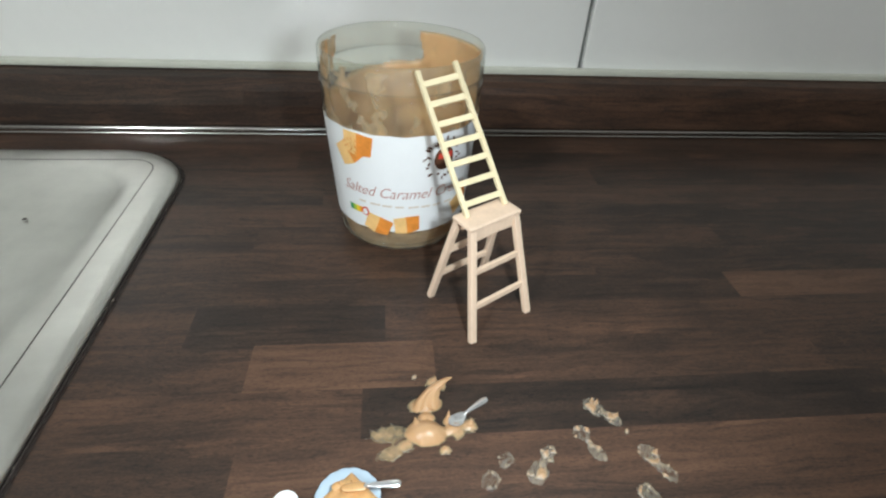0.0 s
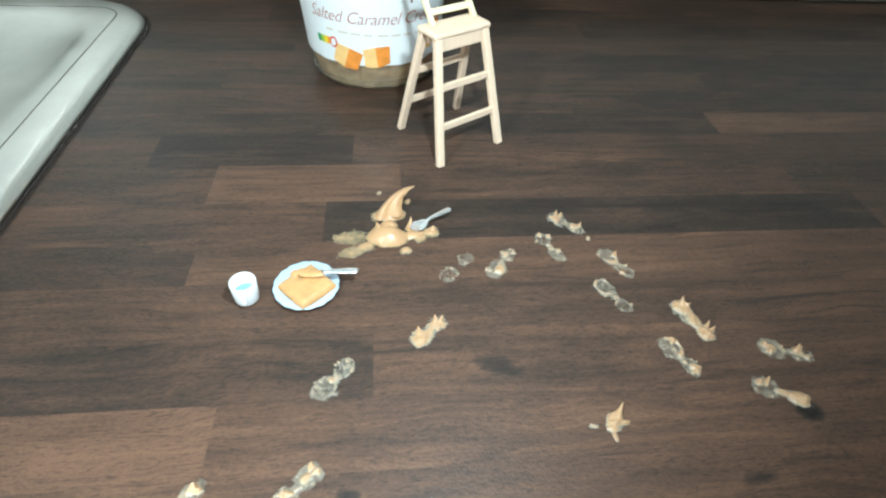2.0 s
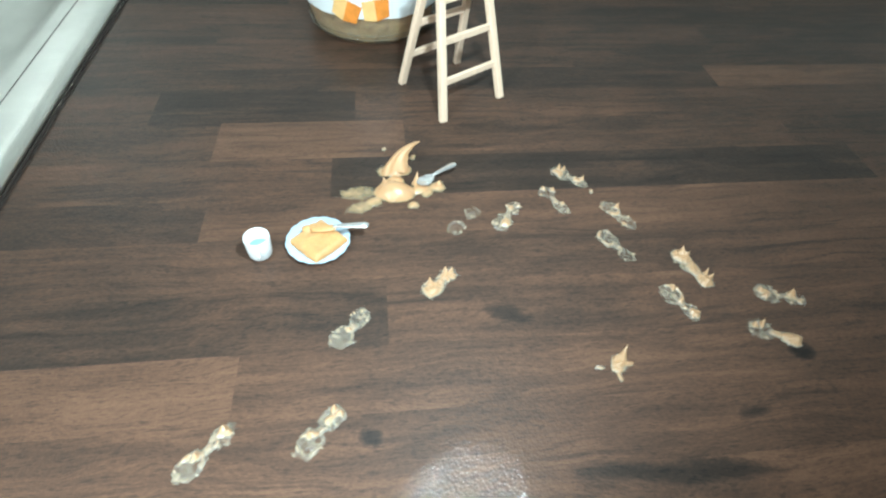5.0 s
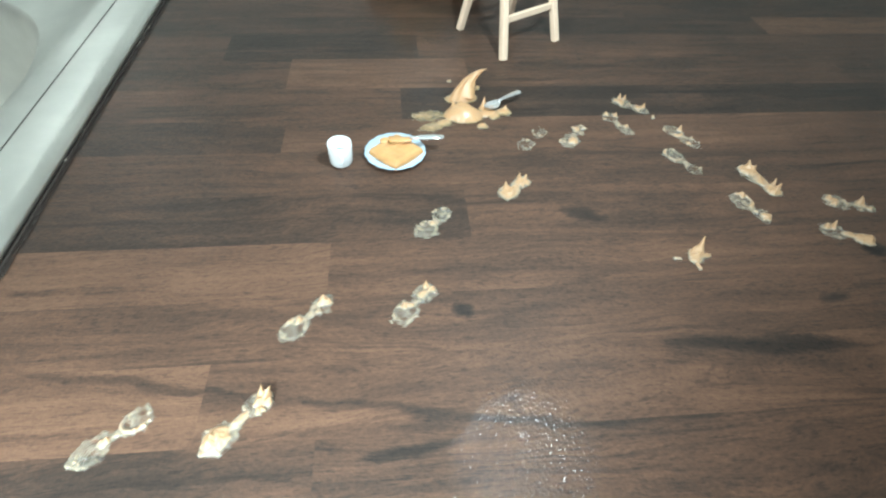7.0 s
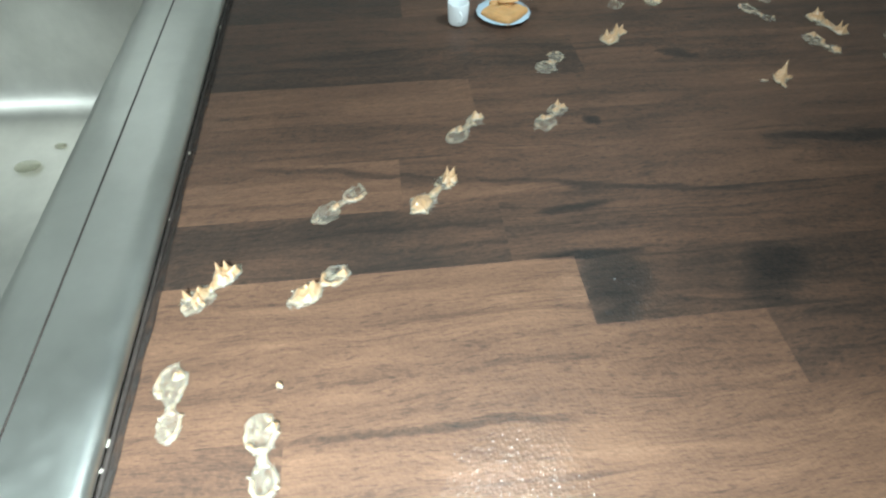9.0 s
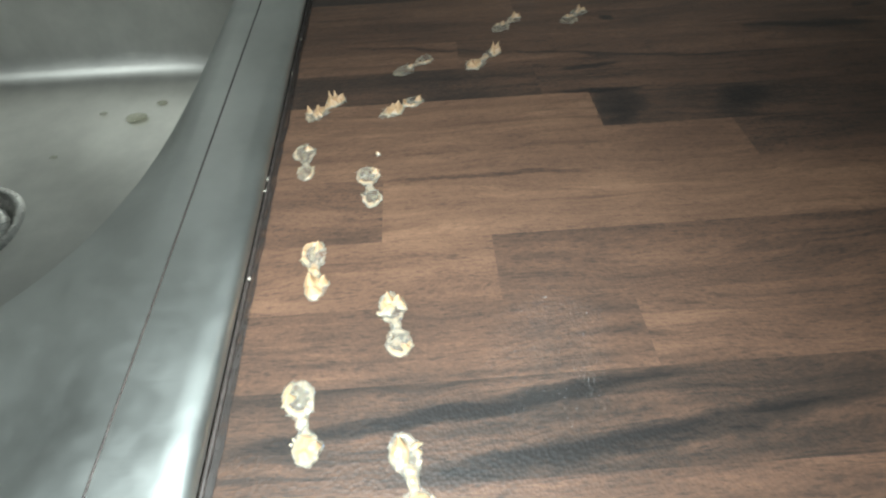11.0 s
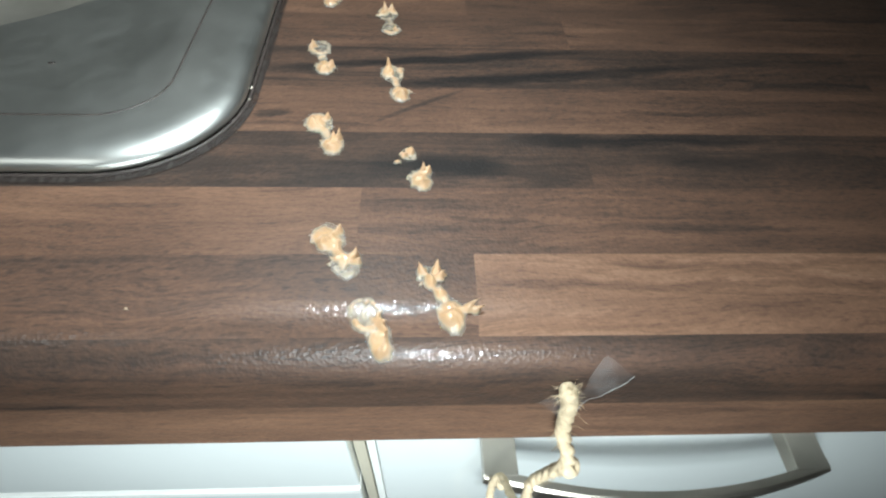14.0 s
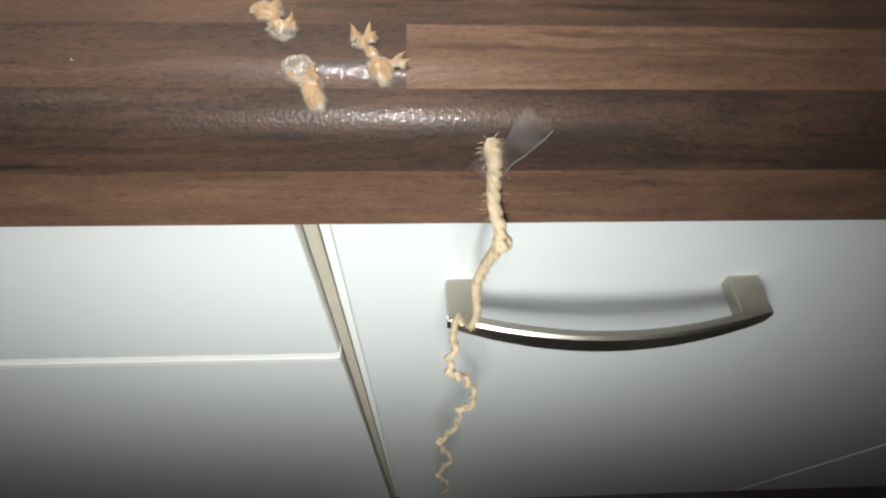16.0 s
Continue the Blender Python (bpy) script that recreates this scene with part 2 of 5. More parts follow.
WOOD = laminate("walnut_laminate")
TILE = plain("white_glazed_tile", (0.85, 0.87, 0.855), 0.16, vary=0.02, scale=14)
GROUT = plain("grey_grout", (0.42, 0.43, 0.42), 0.8, vary=0.15, scale=300, bump=0.3)
SEAL = plain("cream_sealing_lip", (0.62, 0.64, 0.56), 0.35, vary=0.06)
CHROME = plain("polished_metal_strip", (0.72, 0.72, 0.70), 0.18, 1.0, vary=0.08, stretch=(1, 8, 8))
STEEL = brushed("worn_stainless_steel", (0.71, 0.71, 0.67), 0.37, (60, 900, 900))
STEEL_BOWL = brushed("scoured_stainless_steel", (0.74, 0.73, 0.69), 0.42, (500, 500, 60))
STEEL_DARK = brushed("strainer_steel", (0.68, 0.67, 0.64), 0.28, (300, 300, 300))
HOLE = plain("drain_hole_black", (0.012, 0.012, 0.012), 0.6)
GRIME_AND_SHADE = plain("dark_sealant_and_shade", (0.035, 0.026, 0.022), 0.55, vary=0.5, scale=240)
CRUMB = plain("limescale_crumbs", (0.36, 0.32, 0.27), 0.7, vary=0.2, scale=500)
LACQUER = plain("white_lacquer_front", (0.74, 0.77, 0.75), 0.30, vary=0.02, scale=9, coat=0.6, coat_rough=0.09)
LACQUER_EDGE = plain("white_front_edge", (0.78, 0.78, 0.74), 0.35, vary=0.03)
CARCASS = plain("beige_carcass", (0.46, 0.42, 0.33), 0.5, vary=0.06)
PLINTH = plain("black_plinth", (0.022, 0.020, 0.020), 0.4, vary=0.2)
FLOOR = plain("dark_floor_tile", (0.06, 0.05, 0.045), 0.4, vary=0.3, scale=8)
PLASTER = plain("white_plaster", (0.72, 0.71, 0.68), 0.85, vary=0.04, scale=12, bump=0.1)
NICKEL = brushed("satin_nickel", (0.47, 0.43, 0.37), 0.33, (900, 900, 30))
BIRCH = plain("pale_birch", (0.78, 0.60, 0.45), 0.55, vary=0.13, scale=70, bump=0.15, stretch=(1, 1, 0.22))
PLY = plain("light_plywood", (0.76, 0.66, 0.43), 0.55, vary=0.10, scale=120, bump=0.12, stretch=(1, 1, 0.3))
CREAM = cream("caramel_spread", (0.43, 0.262, 0.135), (0.38, 0.31, 0.19))
FOOT = cream("caramel_smear", (0.375, 0.240, 0.132), (0.42, 0.385, 0.31), 0.03, lumps=0.15, uneven=0.75)
SMEAR = cream("caramel_coat_inside_jar", (0.86, 0.56, 0.29), (0.62, 0.50, 0.34), 0.36, 0.45)
GLASS = glass("clear_glass", (0.95, 0.96, 0.93), 0.04)
LIP = glass("thick_glass_lip", (0.95, 0.96, 0.93), 0.07)
PAPER = plain("glossy_white_label", (0.80, 0.83, 0.85), 0.30, vary=0.02)
TOFFEE = plain("printed_toffee_orange", (0.74, 0.27, 0.045), 0.35, vary=0.25, scale=160)
TOFFEE_LIGHT = plain("printed_toffee_light", (0.85, 0.55, 0.22), 0.35, vary=0.12, scale=160)
INK = plain("printed_brown_ink", (0.40, 0.16, 0.12), 0.4, vary=0.05)
INK_PALE = plain("printed_pale_ink", (0.66, 0.60, 0.52), 0.4, vary=0.1)
INK_DARK = plain("printed_dark_brown", (0.10, 0.045, 0.025), 0.4, vary=0.3, scale=200)
INK_RED = plain("printed_red", (0.62, 0.06, 0.04), 0.4, vary=0.05)
INK_GREEN = plain("printed_green", (0.03, 0.30, 0.12), 0.4)
INK_LIME = plain("printed_lime", (0.35, 0.52, 0.06), 0.4)
INK_YELLOW = plain("printed_yellow", (0.82, 0.62, 0.03), 0.4)
INK_ORANGE = plain("printed_orange", (0.80, 0.30, 0.03), 0.4)
CHINA = plain("pale_blue_white_china", (0.43, 0.54, 0.64), 0.20, vary=0.03)
DRINK = plain("pale_blue_drink", (0.22, 0.36, 0.48), 0.12, vary=0.05)
CHINA_WHITE = plain("white_china", (0.82, 0.84, 0.86), 0.25, vary=0.02)
BREAD = plain("spread_covered_bread", (0.55, 0.305, 0.125), 0.36, vary=0.24, scale=200, bump=0.12, sss=0.1)
CRUST = plain("bread_crust", (0.50, 0.27, 0.10), 0.7, vary=0.3, scale=300, bump=0.4)
SILVER = plain("shiny_silver_plastic", (0.88, 0.89, 0.90), 0.20, 0.88, vary=0.06, scale=200)
JUTE = plain("jute_fibre", (0.47, 0.375, 0.245), 0.85, vary=0.25, scale=420, bump=0.5)


def tape_film():
    k = Nodes("clear_tape_film")
    n = k.noise(k.position(), 160, 4, 0.6)
    k.set(color=(0.75, 0.75, 0.75), rough=0.16, spec=0.7)
    k.bump(n, 0.5, 0.0008)
    clear = k.add("ShaderNodeBsdfTransparent")
    mix = k.add("ShaderNodeMixShader")
    k.link(k.ramp(n, [(0.40, (0.02,) * 3), (0.75, (0.16,) * 3)]), mix.inputs[0])
    k.link(clear.outputs[0], mix.inputs[1])
    k.link(k.b.outputs[0], mix.inputs[2])
    k.link(mix.outputs[0], k.out.inputs[0])
    return k.m


TAPE = tape_film()


def dark_film():
    """Dark film that lets the worktop show where it is thin."""
    k = Nodes("dark_rim_film")
    n = k.noise(k.position((1, 0.35, 1)), 520, 4, 0.6)
    k.set(color=(0.022, 0.016, 0.013), rough=0.6, alpha=k.ramp(n, [(0.30, (0.25,) * 3), (0.58, (0.95,) * 3)]))
    return k.m


DARK_FILM = dark_film()
DROP = glass("water", (0.86, 0.86, 0.80), 0.06)
TAPE_EDGE = plain("tape_edge_white", (0.26, 0.26, 0.25), 0.3)


# ---- mesh helpers ----
def part(name, bm, material, parent=None, label="", smooth=False):
    me = bpy.data.meshes.new(name)
    bm.normal_update()
    bm.to_mesh(me)
    bm.free()
    me.materials.append(material)
    if smooth:
        me.shade_smooth()
    ob = new(name, me)
    ob.parent = parent
    if label:
        ob["label"] = label
    return ob


def thing(name, label, category, group="", at=(0, 0, 0)):
    ob = new(name)
    ob.empty_display_size = 0.01
    ob.location = at
    return tagged(ob, label, category, group)


def box(x0, y0, z0, x1, y1, z1, bevel=0.0):
    bm = bmesh.new()
    bmesh.ops.create_cube(bm, size=1.0, matrix=Matrix.Translation(((x0 + x1) / 2, (y0 + y1) / 2, (z0 + z1) / 2)) @ Matrix.Diagonal((x1 - x0, y1 - y0, z1 - z0, 1)))
    if bevel:
        bmesh.ops.bevel(bm, geom=bm.edges[:], offset=bevel, segments=2, profile=0.6, affect="EDGES")
    return bm


def beam(a, b, wide, deep, side, bevel=0.0003):
    """A bar from a to b with a rectangular section; side is roughly the direction of its width."""
    a, b = Vector(a), Vector(b)
    z = (b - a).normalized()
    x = (Vector(side) - Vector(side).dot(z) * z).normalized()
    y = z.cross(x)
    m = Matrix((x, y, z)).transposed().to_4x4()
    m.translation = (a + b) / 2
    bm = bmesh.new()
    bmesh.ops.create_cube(bm, size=1.0, matrix=m @ Matrix.Diagonal((wide, deep, (b - a).length, 1)))
    if bevel:
        bmesh.ops.bevel(bm, geom=bm.edges[:], offset=bevel, segments=2, profile=0.6, affect="EDGES")
    return bm


def spin(profile, x, y, n=96, ripple=None):
    """A turned body from a profile of (radius, z) rows."""
    bm = bmesh.new()
    rings = []
    for r, z in profile:
        if r < 1e-6:
            rings.append([bm.verts.new((x, y, z))])
            continue
        ring = []
        for k in range(n):
            a = 2 * math.pi * k / n
            f = ripple(a, r) if ripple else 1.0
            ring.append(bm.verts.new((x + r * f * math.cos(a), y + r * f * math.sin(a), z)))
        rings.append(ring)
    for p, q in zip(rings, rings[1:]):
        for k in range(n):
            l = (k + 1) % n
            if len(p) == 1 and len(q) > 1:
                bm.faces.new((p[0], q[k], q[l]))
            elif len(q) == 1 and len(p) > 1:
                bm.faces.new((p[k], p[l], q[0]))
            elif len(p) > 1:
                bm.faces.new((p[k], p[l], q[l], q[k]))
    bmesh.ops.recalc_face_normals(bm, faces=bm.faces[:])
    return bm


def tube(points, radius, sides=8, caps=True):
    """A round cord along the points; radius is a number or one for each point."""
    bm = bmesh.new()
    pts = [Vector(p) for p in points]
    rr = radius if isinstance(radius, list) else [radius] * len(pts)
    rings, up = [], Vector((0.31, 0.52, 0.79))
    for i, p in enumerate(pts):
        d = (pts[min(i + 1, len(pts) - 1)] - pts[max(i - 1, 0)]).normalized()
        u = d.cross(up).normalized()
        v = u.cross(d)
        up = v
        rings.append([bm.verts.new(p + rr[i] * (math.cos(2 * math.pi * k / sides) * u + math.sin(2 * math.pi * k / sides) * v)) for k in range(sides)])
    for p, q in zip(rings, rings[1:]):
        for k in range(sides):
            l = (k + 1) % sides
            bm.faces.new((p[k], p[l], q[l], q[k]))
    if caps:
        bm.faces.new(rings[0][::-1])
        bm.faces.new(rings[-1])
    bmesh.ops.recalc_face_normals(bm, faces=bm.faces[:])
    return bm


def merge(*meshes):
    out = bmesh.new()
    for bm in meshes:
        me = bpy.data.meshes.new("tmp")
        bm.to_mesh(me)
        bm.free()
        out.from_mesh(me)
        bpy.data.meshes.remove(me)
    return out


def smooth_path(points, steps=6):
    """A soft curve through the points."""
    pts = [Vector(p) for p in points]
    out = []
    for i in range(len(pts) - 1):
        p0, p1, p2, p3 = pts[max(i - 1, 0)], pts[i], pts[i + 1], pts[min(i + 2, len(pts) - 1)]
        for s in range(steps):
            t = s / steps
            out.append(0.5 * (2 * p1 + (p2 - p0) * t + (2 * p0 - 5 * p1 + 4 * p2 - p3) * t * t + (3 * p1 - p0 - 3 * p2 + p3) * t ** 3))
    out.append(pts[-1])
    return out


# ---- room ----
def room():
    tagged(part("floor", box(-2.4, -2.6, -0.92, 2.4, 0.70, -0.90), FLOOR), "dark kitchen floor", "floor", kind="structure")
    tagged(part("ceiling", box(-2.4, -2.6, 1.60, 2.4, 0.70, 1.65), PLASTER), "white plaster ceiling", "ceiling", kind="structure")
    tagged(part("wall_north", box(-2.4, 0.612, -0.9, 2.4, 0.70, 1.60), GROUT), "kitchen wall behind large white tiles", "wall", kind="structure")
    tagged(part("wall_south", box(-2.4, -2.70, -0.9, 2.4, -2.60, 1.60), PLASTER), "plain white plaster wall", "wall", kind="structure")
    tagged(part("wall_west", box(-2.5, -2.6, -0.9, -2.40, 0.70, 1.60), PLASTER), "plain white plaster wall", "wall", kind="structure")
    tagged(part("wall_east", box(2.40, -2.6, -0.9, 2.5, 0.70, 1.60), PLASTER), "plain white plaster wall", "wall", kind="structure")


def tiles():
    """Large glazed tiles over the upstand, with one grouted joint in view."""
    wall = bpy.data.objects["wall_north"]
    wide, high, gap = 0.60, 0.30, 0.0035
    me = None
    for row in range(2):
        for col in range(-2, 3):
            x0, z0 = 0.2575 + col * wide, 0.0385 + row * high
            if me is None:
                bm = box(gap / 2, 0, gap / 2, wide - gap / 2, 0.011, high - gap / 2, 0.0012)
                ob = part("tile", bm, TILE, wall)
                me = ob.data
            else:
                ob = new("tile", me)
                ob.parent = wall
            ob.location = (x0, 0.6010, z0)


# ---- worktop ----
def stave_piece(parent, x0, x1, profile, tone, seed, name="stave"):
    """One printed stave: profile rows (y, z) swept along x."""
    tone = 0.470 + (tone - 0.44) * 0.82
    bm = bmesh.new()
    a = [bm.verts.new((x0, y, z)) for y, z in profile]
    b = [bm.verts.new((x1, y, z)) for y, z in profile]
    n = len(profile)
    for i in range(n):
        j = (i + 1) % n
        bm.faces.new((a[i], b[i], b[j], a[j]))
    bm.faces.new(a[::-1])
    bm.faces.new(b)
    bmesh.ops.recalc_face_normals(bm, faces=bm.faces[:])
    ob = part(name, bm, WOOD, parent)
    for key, value in (("tone", tone), ("seed", seed)):
        at = ob.data.attributes.new(key, "FLOAT", "FACE")
        at.data.foreach_set("value", [value] * len(ob.data.polygons))
    return ob


# Row edges from the front, and in each row the staves as (right end, tone).
ROWS = [
    (0.0125, 0.0228, [(0.057, 0.46), (0.42, 0.74), (0.9, 0.5)]),
    (0.0228, 0.0412, [(-0.20, 0.5), (0.034, 0.60), (0.30, 0.46), (0.9, 0.6)]),
    (0.0412, 0.0600, [(-0.12, 0.5), (0.085, 0.22), (0.36, 0.30), (0.9, 0.5)]),
    (0.0600, 0.0785, [(0.20, 0.48), (0.45, 0.36), (0.9, 0.5)]),
    (0.0785, 0.0980, [(0.17, 0.29), (0.5, 0.42), (0.9, 0.5)]),
    (0.0980, 0.1165, [(0.090, 0.44), (0.33, 0.52), (0.9, 0.4)]),
    (0.1165, 0.1365, [(0.061, 0.60), (0.30, 0.42), (0.9, 0.5)]),
    (0.1365, 0.1600, [(0.034, 0.54), (0.24, 0.66), (0.9, 0.4)]),
    (0.1600, 0.1780, [(0.139, 0.60), (0.40, 0.36), (0.9, 0.5)]),
    (0.1780, 0.1970, [(0.100, 0.66), (0.31, 0.32), (0.9, 0.4)]),
    (0.1970, 0.2165, [(0.085, 0.30), (0.35, 0.40), (0.9, 0.5)]),
    (0.2165, 0.2360, [(0.060, 0.62), (0.30, 0.50), (0.9, 0.4)]),
    (0.2360, 0.2540, [(0.31, 0.46), (0.9, 0.42)]),
    (0.2540, 0.2735, [(0.085, 0.60), (0.36, 0.48), (0.9, 0.5)]),
    (0.2735, 0.2940, [(0.125, 0.26), (0.29, 0.40), (0.9, 0.32)]),
    (0.2940, 0.3155, [(0.38, 0.40), (0.9, 0.5)]),
    (0.3155, 0.3345, [(0.066, 0.36), (0.33, 0.50), (0.9, 0.45)]),
    (0.3345, 0.3560, [(0.107, 0.42), (0.32, 0.20), (0.9, 0.4)]),
    (0.3560, 0.3795, [(0.063, 0.38), (0.135, 0.58), (0.30, 0.38), (0.9, 0.32)]),
    (0.3795, 0.4015, [(0.035, 0.42), (0.1155, 0.16), (0.38, 0.40), (0.9, 0.5)]),
    (0.4015, 0.4200, [(0.285, 0.26), (0.52, 0.54), (0.9, 0.4)]),
    (0.4200, 0.4420, [(0.22, 0.36), (0.41, 0.28), (0.9, 0.46)]),
    (0.4420, 0.4640, [(0.05, 0.30), (0.30, 0.34), (0.9, 0.26)]),
    (0.4640, 0.4860, [(0.18, 0.38), (0.47, 0.26), (0.9, 0.4)]),
    (0.4860, 0.5080, [(0.08, 0.26), (0.36, 0.36), (0.9, 0.3)]),
    (0.5080, 0.5300, [(0.25, 0.32), (0.55, 0.24), (0.9, 0.4)]),
    (0.5300, 0.5540, [(0.06, 0.34), (0.33, 0.27), (0.9, 0.32)]),
    (0.5540, 0.6005, [(0.28, 0.42), (0.9, 0.36)]),
]


def worktop():
    slab = tagged(part("worktop", box(-0.012, 0.016, -0.0375, 0.90, 0.60, -0.0042), CARCASS), "dark walnut-print laminate worktop with rounded front edge", "worktop", kind="structure")
    part("core", box(-0.95, 0.016, -0.0375, -0.0125, 0.058, -0.0042), CARCASS, slab)
    part("core", box(-0.95, 0.540, -0.0375, -0.0125, 0.60, -0.0042), CARCASS, slab)
    rnd = random.Random(4)
    for y0, y1, staves in ROWS:
        x0 = -0.95 if (y1 < 0.061 or y0 > 0.52) else -0.014
        for x1, tone in staves:
            if x1 > x0:
                stave_piece(slab, x0, x1, [(y0, 0), (y1, 0), (y1, -0.004), (y0, -0.004)], tone, rnd.uniform(0, 40))
                x0 = x1
    # the post-formed front: the print turns over the rounded edge and down the face
    r, cy = 0.0125, 0.0125

    def arc(a0, a1, n, rad):
        return [(cy - rad * math.sin(math.radians(a0 + (a1 - a0) * i / n)), -r + rad * math.cos(math.radians(a0 + (a1 - a0) * i / n))) for i in range(n + 1)]

    for x0, x1, tone in ((-0.95, 0.057, 0.46), (0.057, 0.42, 0.74), (0.42, 0.90, 0.5)):
        stave_piece(slab, x0, x1, arc(0, 33, 18, r) + arc(33, 0, 18, r - 0.004), tone, rnd.uniform(0, 40))
    for x0, x1, tone in ((-0.95, -0.10, 0.42), (-0.10, 0.46, 0.36), (0.46, 0.90, 0.4)):
        stave_piece(slab, x0, x1, arc(33, 90, 24, r) + [(0.0, -0.0190), (0.004, -0.0190)] + arc(90, 33, 24, r - 0.004), tone, rnd.uniform(0, 40))
    for x0, x1, tone in ((-0.95, 0.16, 0.62), (0.16, 0.50, 0.54), (0.50, 0.90, 0.5)):
        stave_piece(slab, x0, x1, [(0.0, -0.0190), (0.0, -0.038), (0.0165, -0.038), (0.0165, -0.0375), (0.004, -0.0375), (0.004, -0.0190)], tone, rnd.uniform(0, 40))


def upstand():
    """The wall profile: wooden face with a soft shoulder, metal strip at its foot, sealing lip on top."""
    up = thing("upstand", "dark walnut-print upstand profile along the tiled wall", "upstand")
    tagged(up, kind="structure")
    y = 0.580
    face = [(y + 0.0035, 0.0050), (y + 0.0025, 0.020), (y + 0.0030, 0.030), (y + 0.0042, 0.0345), (y + 0.0075, 0.0375), (y + 0.012, 0.0392), (y + 0.017, 0.0400), (y + 0.0195, 0.0400), (y + 0.0195, 0.0050)]
    for x0, x1, tone, seed in ((-0.95, 0.10, 0.27, 3.0), (0.10, 0.90, 0.40, 11.0)):
        stave_piece(up, x0, x1, face, tone, seed, "face")
    foot = [(y - 0.0010, 0.0003), (y - 0.0008, 0.0010), (y + 0.002, 0.0030), (y + 0.0195, 0.0030), (y + 0.0195, 0.0003)]
    stave_piece(up, -0.95, 0.90, foot, 0.28, 7.0, "foot_profile")
    strip = tube([(-0.95, y + 0.0012, 0.0036), (0.90, y + 0.0012, 0.0036)], 0.0017, 10)
    part("metal_strip", strip, CHROME, up, "thin polished metal strip", True)
    part("metal_strip", tube([(-0.95, y - 0.0018, 0.0014), (0.90, y - 0.0018, 0.0014)], 0.0010, 8), CHROME, up, smooth=True)
    part("sealing_lip", box(-0.95, y + 0.0150, 0.0402, 0.90, 0.6008, 0.0448, 0.0014), SEAL, up, "pale rubber sealing lip")


# ---- sink ----
def sink():
    base = thing("sink", "worn stainless steel inset sink with rounded bowl and drainer", "sink")
    cx, cy, n = -0.246, 0.275, 720

    def rounded(x0, x1, y0, y1, r):
        def f(x, y):
            dx, dy = max(x0 + r - x, x - x1 + r), max(y0 + r - y, y - y1 + r)
            return math.hypot(max(dx, 0), max(dy, 0)) + min(max(dx, dy), 0) - r
        return f

    def bowl(s):
        def f(x, y):
            return (abs(x - cx) / (0.214 * s)) ** 4.4 + (abs(y - cy) / (0.185 * s)) ** 4.4 - 1
        return f

    def loop(f, z):
        out = []
        for k in range(n):
            a = 2 * math.pi * k / n
            lo, hi = 0.0, 1.2
            for _ in range(30):
                mid = (lo + hi) / 2
                if f(cx + mid * math.cos(a), cy + mid * math.sin(a)) < 0:
                    lo = mid
                else:
                    hi = mid
            x, y = cx + lo * math.cos(a), cy + lo * math.sin(a)
            out.append((x + 0.0050 - 0.0185 * y, y, z))
        return out

    def rim(i):
        front, back = rounded(-0.86 + i, -i, 0.0445 + i, 0.5495 - i, 0.030 - i * 0.25), rounded(-0.86 + i, -i, 0.0445 + i, 0.5495 - i, 0.045 - i * 0.4)
        return lambda x, y: front(x, y) if y < 0.3 else back(x, y)

    profile = [(0.0009, 0.0002), (0.0003, 0.0006), (0.0, 0.0013), (0.0004, 0.0022), (0.0013, 0.0032), (0.0026, 0.0039), (0.0042, 0.0043), (0.0062, 0.0045), (0.0160, 0.0045), (0.0225, 0.0044), (0.0245, 0.0042), (0.0275, 0.0036), (0.0300, 0.0029)]
    loops = [loop(rim(i), z) for i, z in profile]
    loops += [loop(bowl(s), z) for s, z in ((1.0, -0.0006), (0.996, -0.0009), (0.991, -0.0020), (0.987, -0.0045), (0.982, -0.0110), (0.972, -0.026), (0.950, -0.070), (0.935, -0.092), (0.910, -0.106), (0.87, -0.1145), (0.81, -0.1180), (0.5, -0.1210))]
    loops.append([(cx + 0.045 * math.cos(2 * math.pi * k / n), cy + 0.005 + 0.045 * math.sin(2 * math.pi * k / n), -0.1225) for k in range(n)])
    edge = len(profile) + 1
    for name, some, metal, note in (("rim", loops[:edge + 1], STEEL, ""), ("bowl", loops[edge:], STEEL_BOWL, "dull scoured steel bowl")):
        bm = bmesh.new()
        rings = [[bm.verts.new(p) for p in l] for l in some]
        for p, q in zip(rings, rings[1:]):
            for k in range(n):
                bm.faces.new((p[k], p[(k + 1) % n], q[(k + 1) % n], q[k]))
        for f in bm.faces:
            f.normal_update()
        if sum(f.normal.z for f in bm.faces) < 0:
            bmesh.ops.reverse_faces(bm, faces=bm.faces[:])
        part(name, bm, metal, base, note, smooth=True)
    d = (cx, cy + 0.005)
    drain = part("drain", spin([(0.0455, -0.1226), (0.0440, -0.1212), (0.0405, -0.1212), (0.0375, -0.1240), (0.0355, -0.1300), (0.0, -0.1310)], *d, 72), STEEL_DARK, base, "polished drain ring", True)
    part("strainer", spin([(0.0335, -0.1280), (0.0330, -0.1262), (0.030, -0.1256), (0.022, -0.1268), (0.010, -0.1262), (0.0, -0.1258)], *d, 60), STEEL_DARK, drain, smooth=True)
    slots = []
    for k in range(18):
        a = 2 * math.pi * k / 18
        c, s = math.cos(a), math.sin(a)
        slots.append(beam((d[0] + 0.017 * c, d[1] + 0.017 * s, -0.1262), (d[0] + 0.029 * c, d[1] + 0.029 * s, -0.1254), 0.0032, 0.0012, (-s, c, 0), 0))
    part("strainer_slots", merge(*slots), HOLE, drain)
    # dark sealant line round the rim, with bits of limescale
    path = [p for p in loop(rim(-0.0004), 0.0002)]
    path = [p for p in path if p[0] > -0.25]
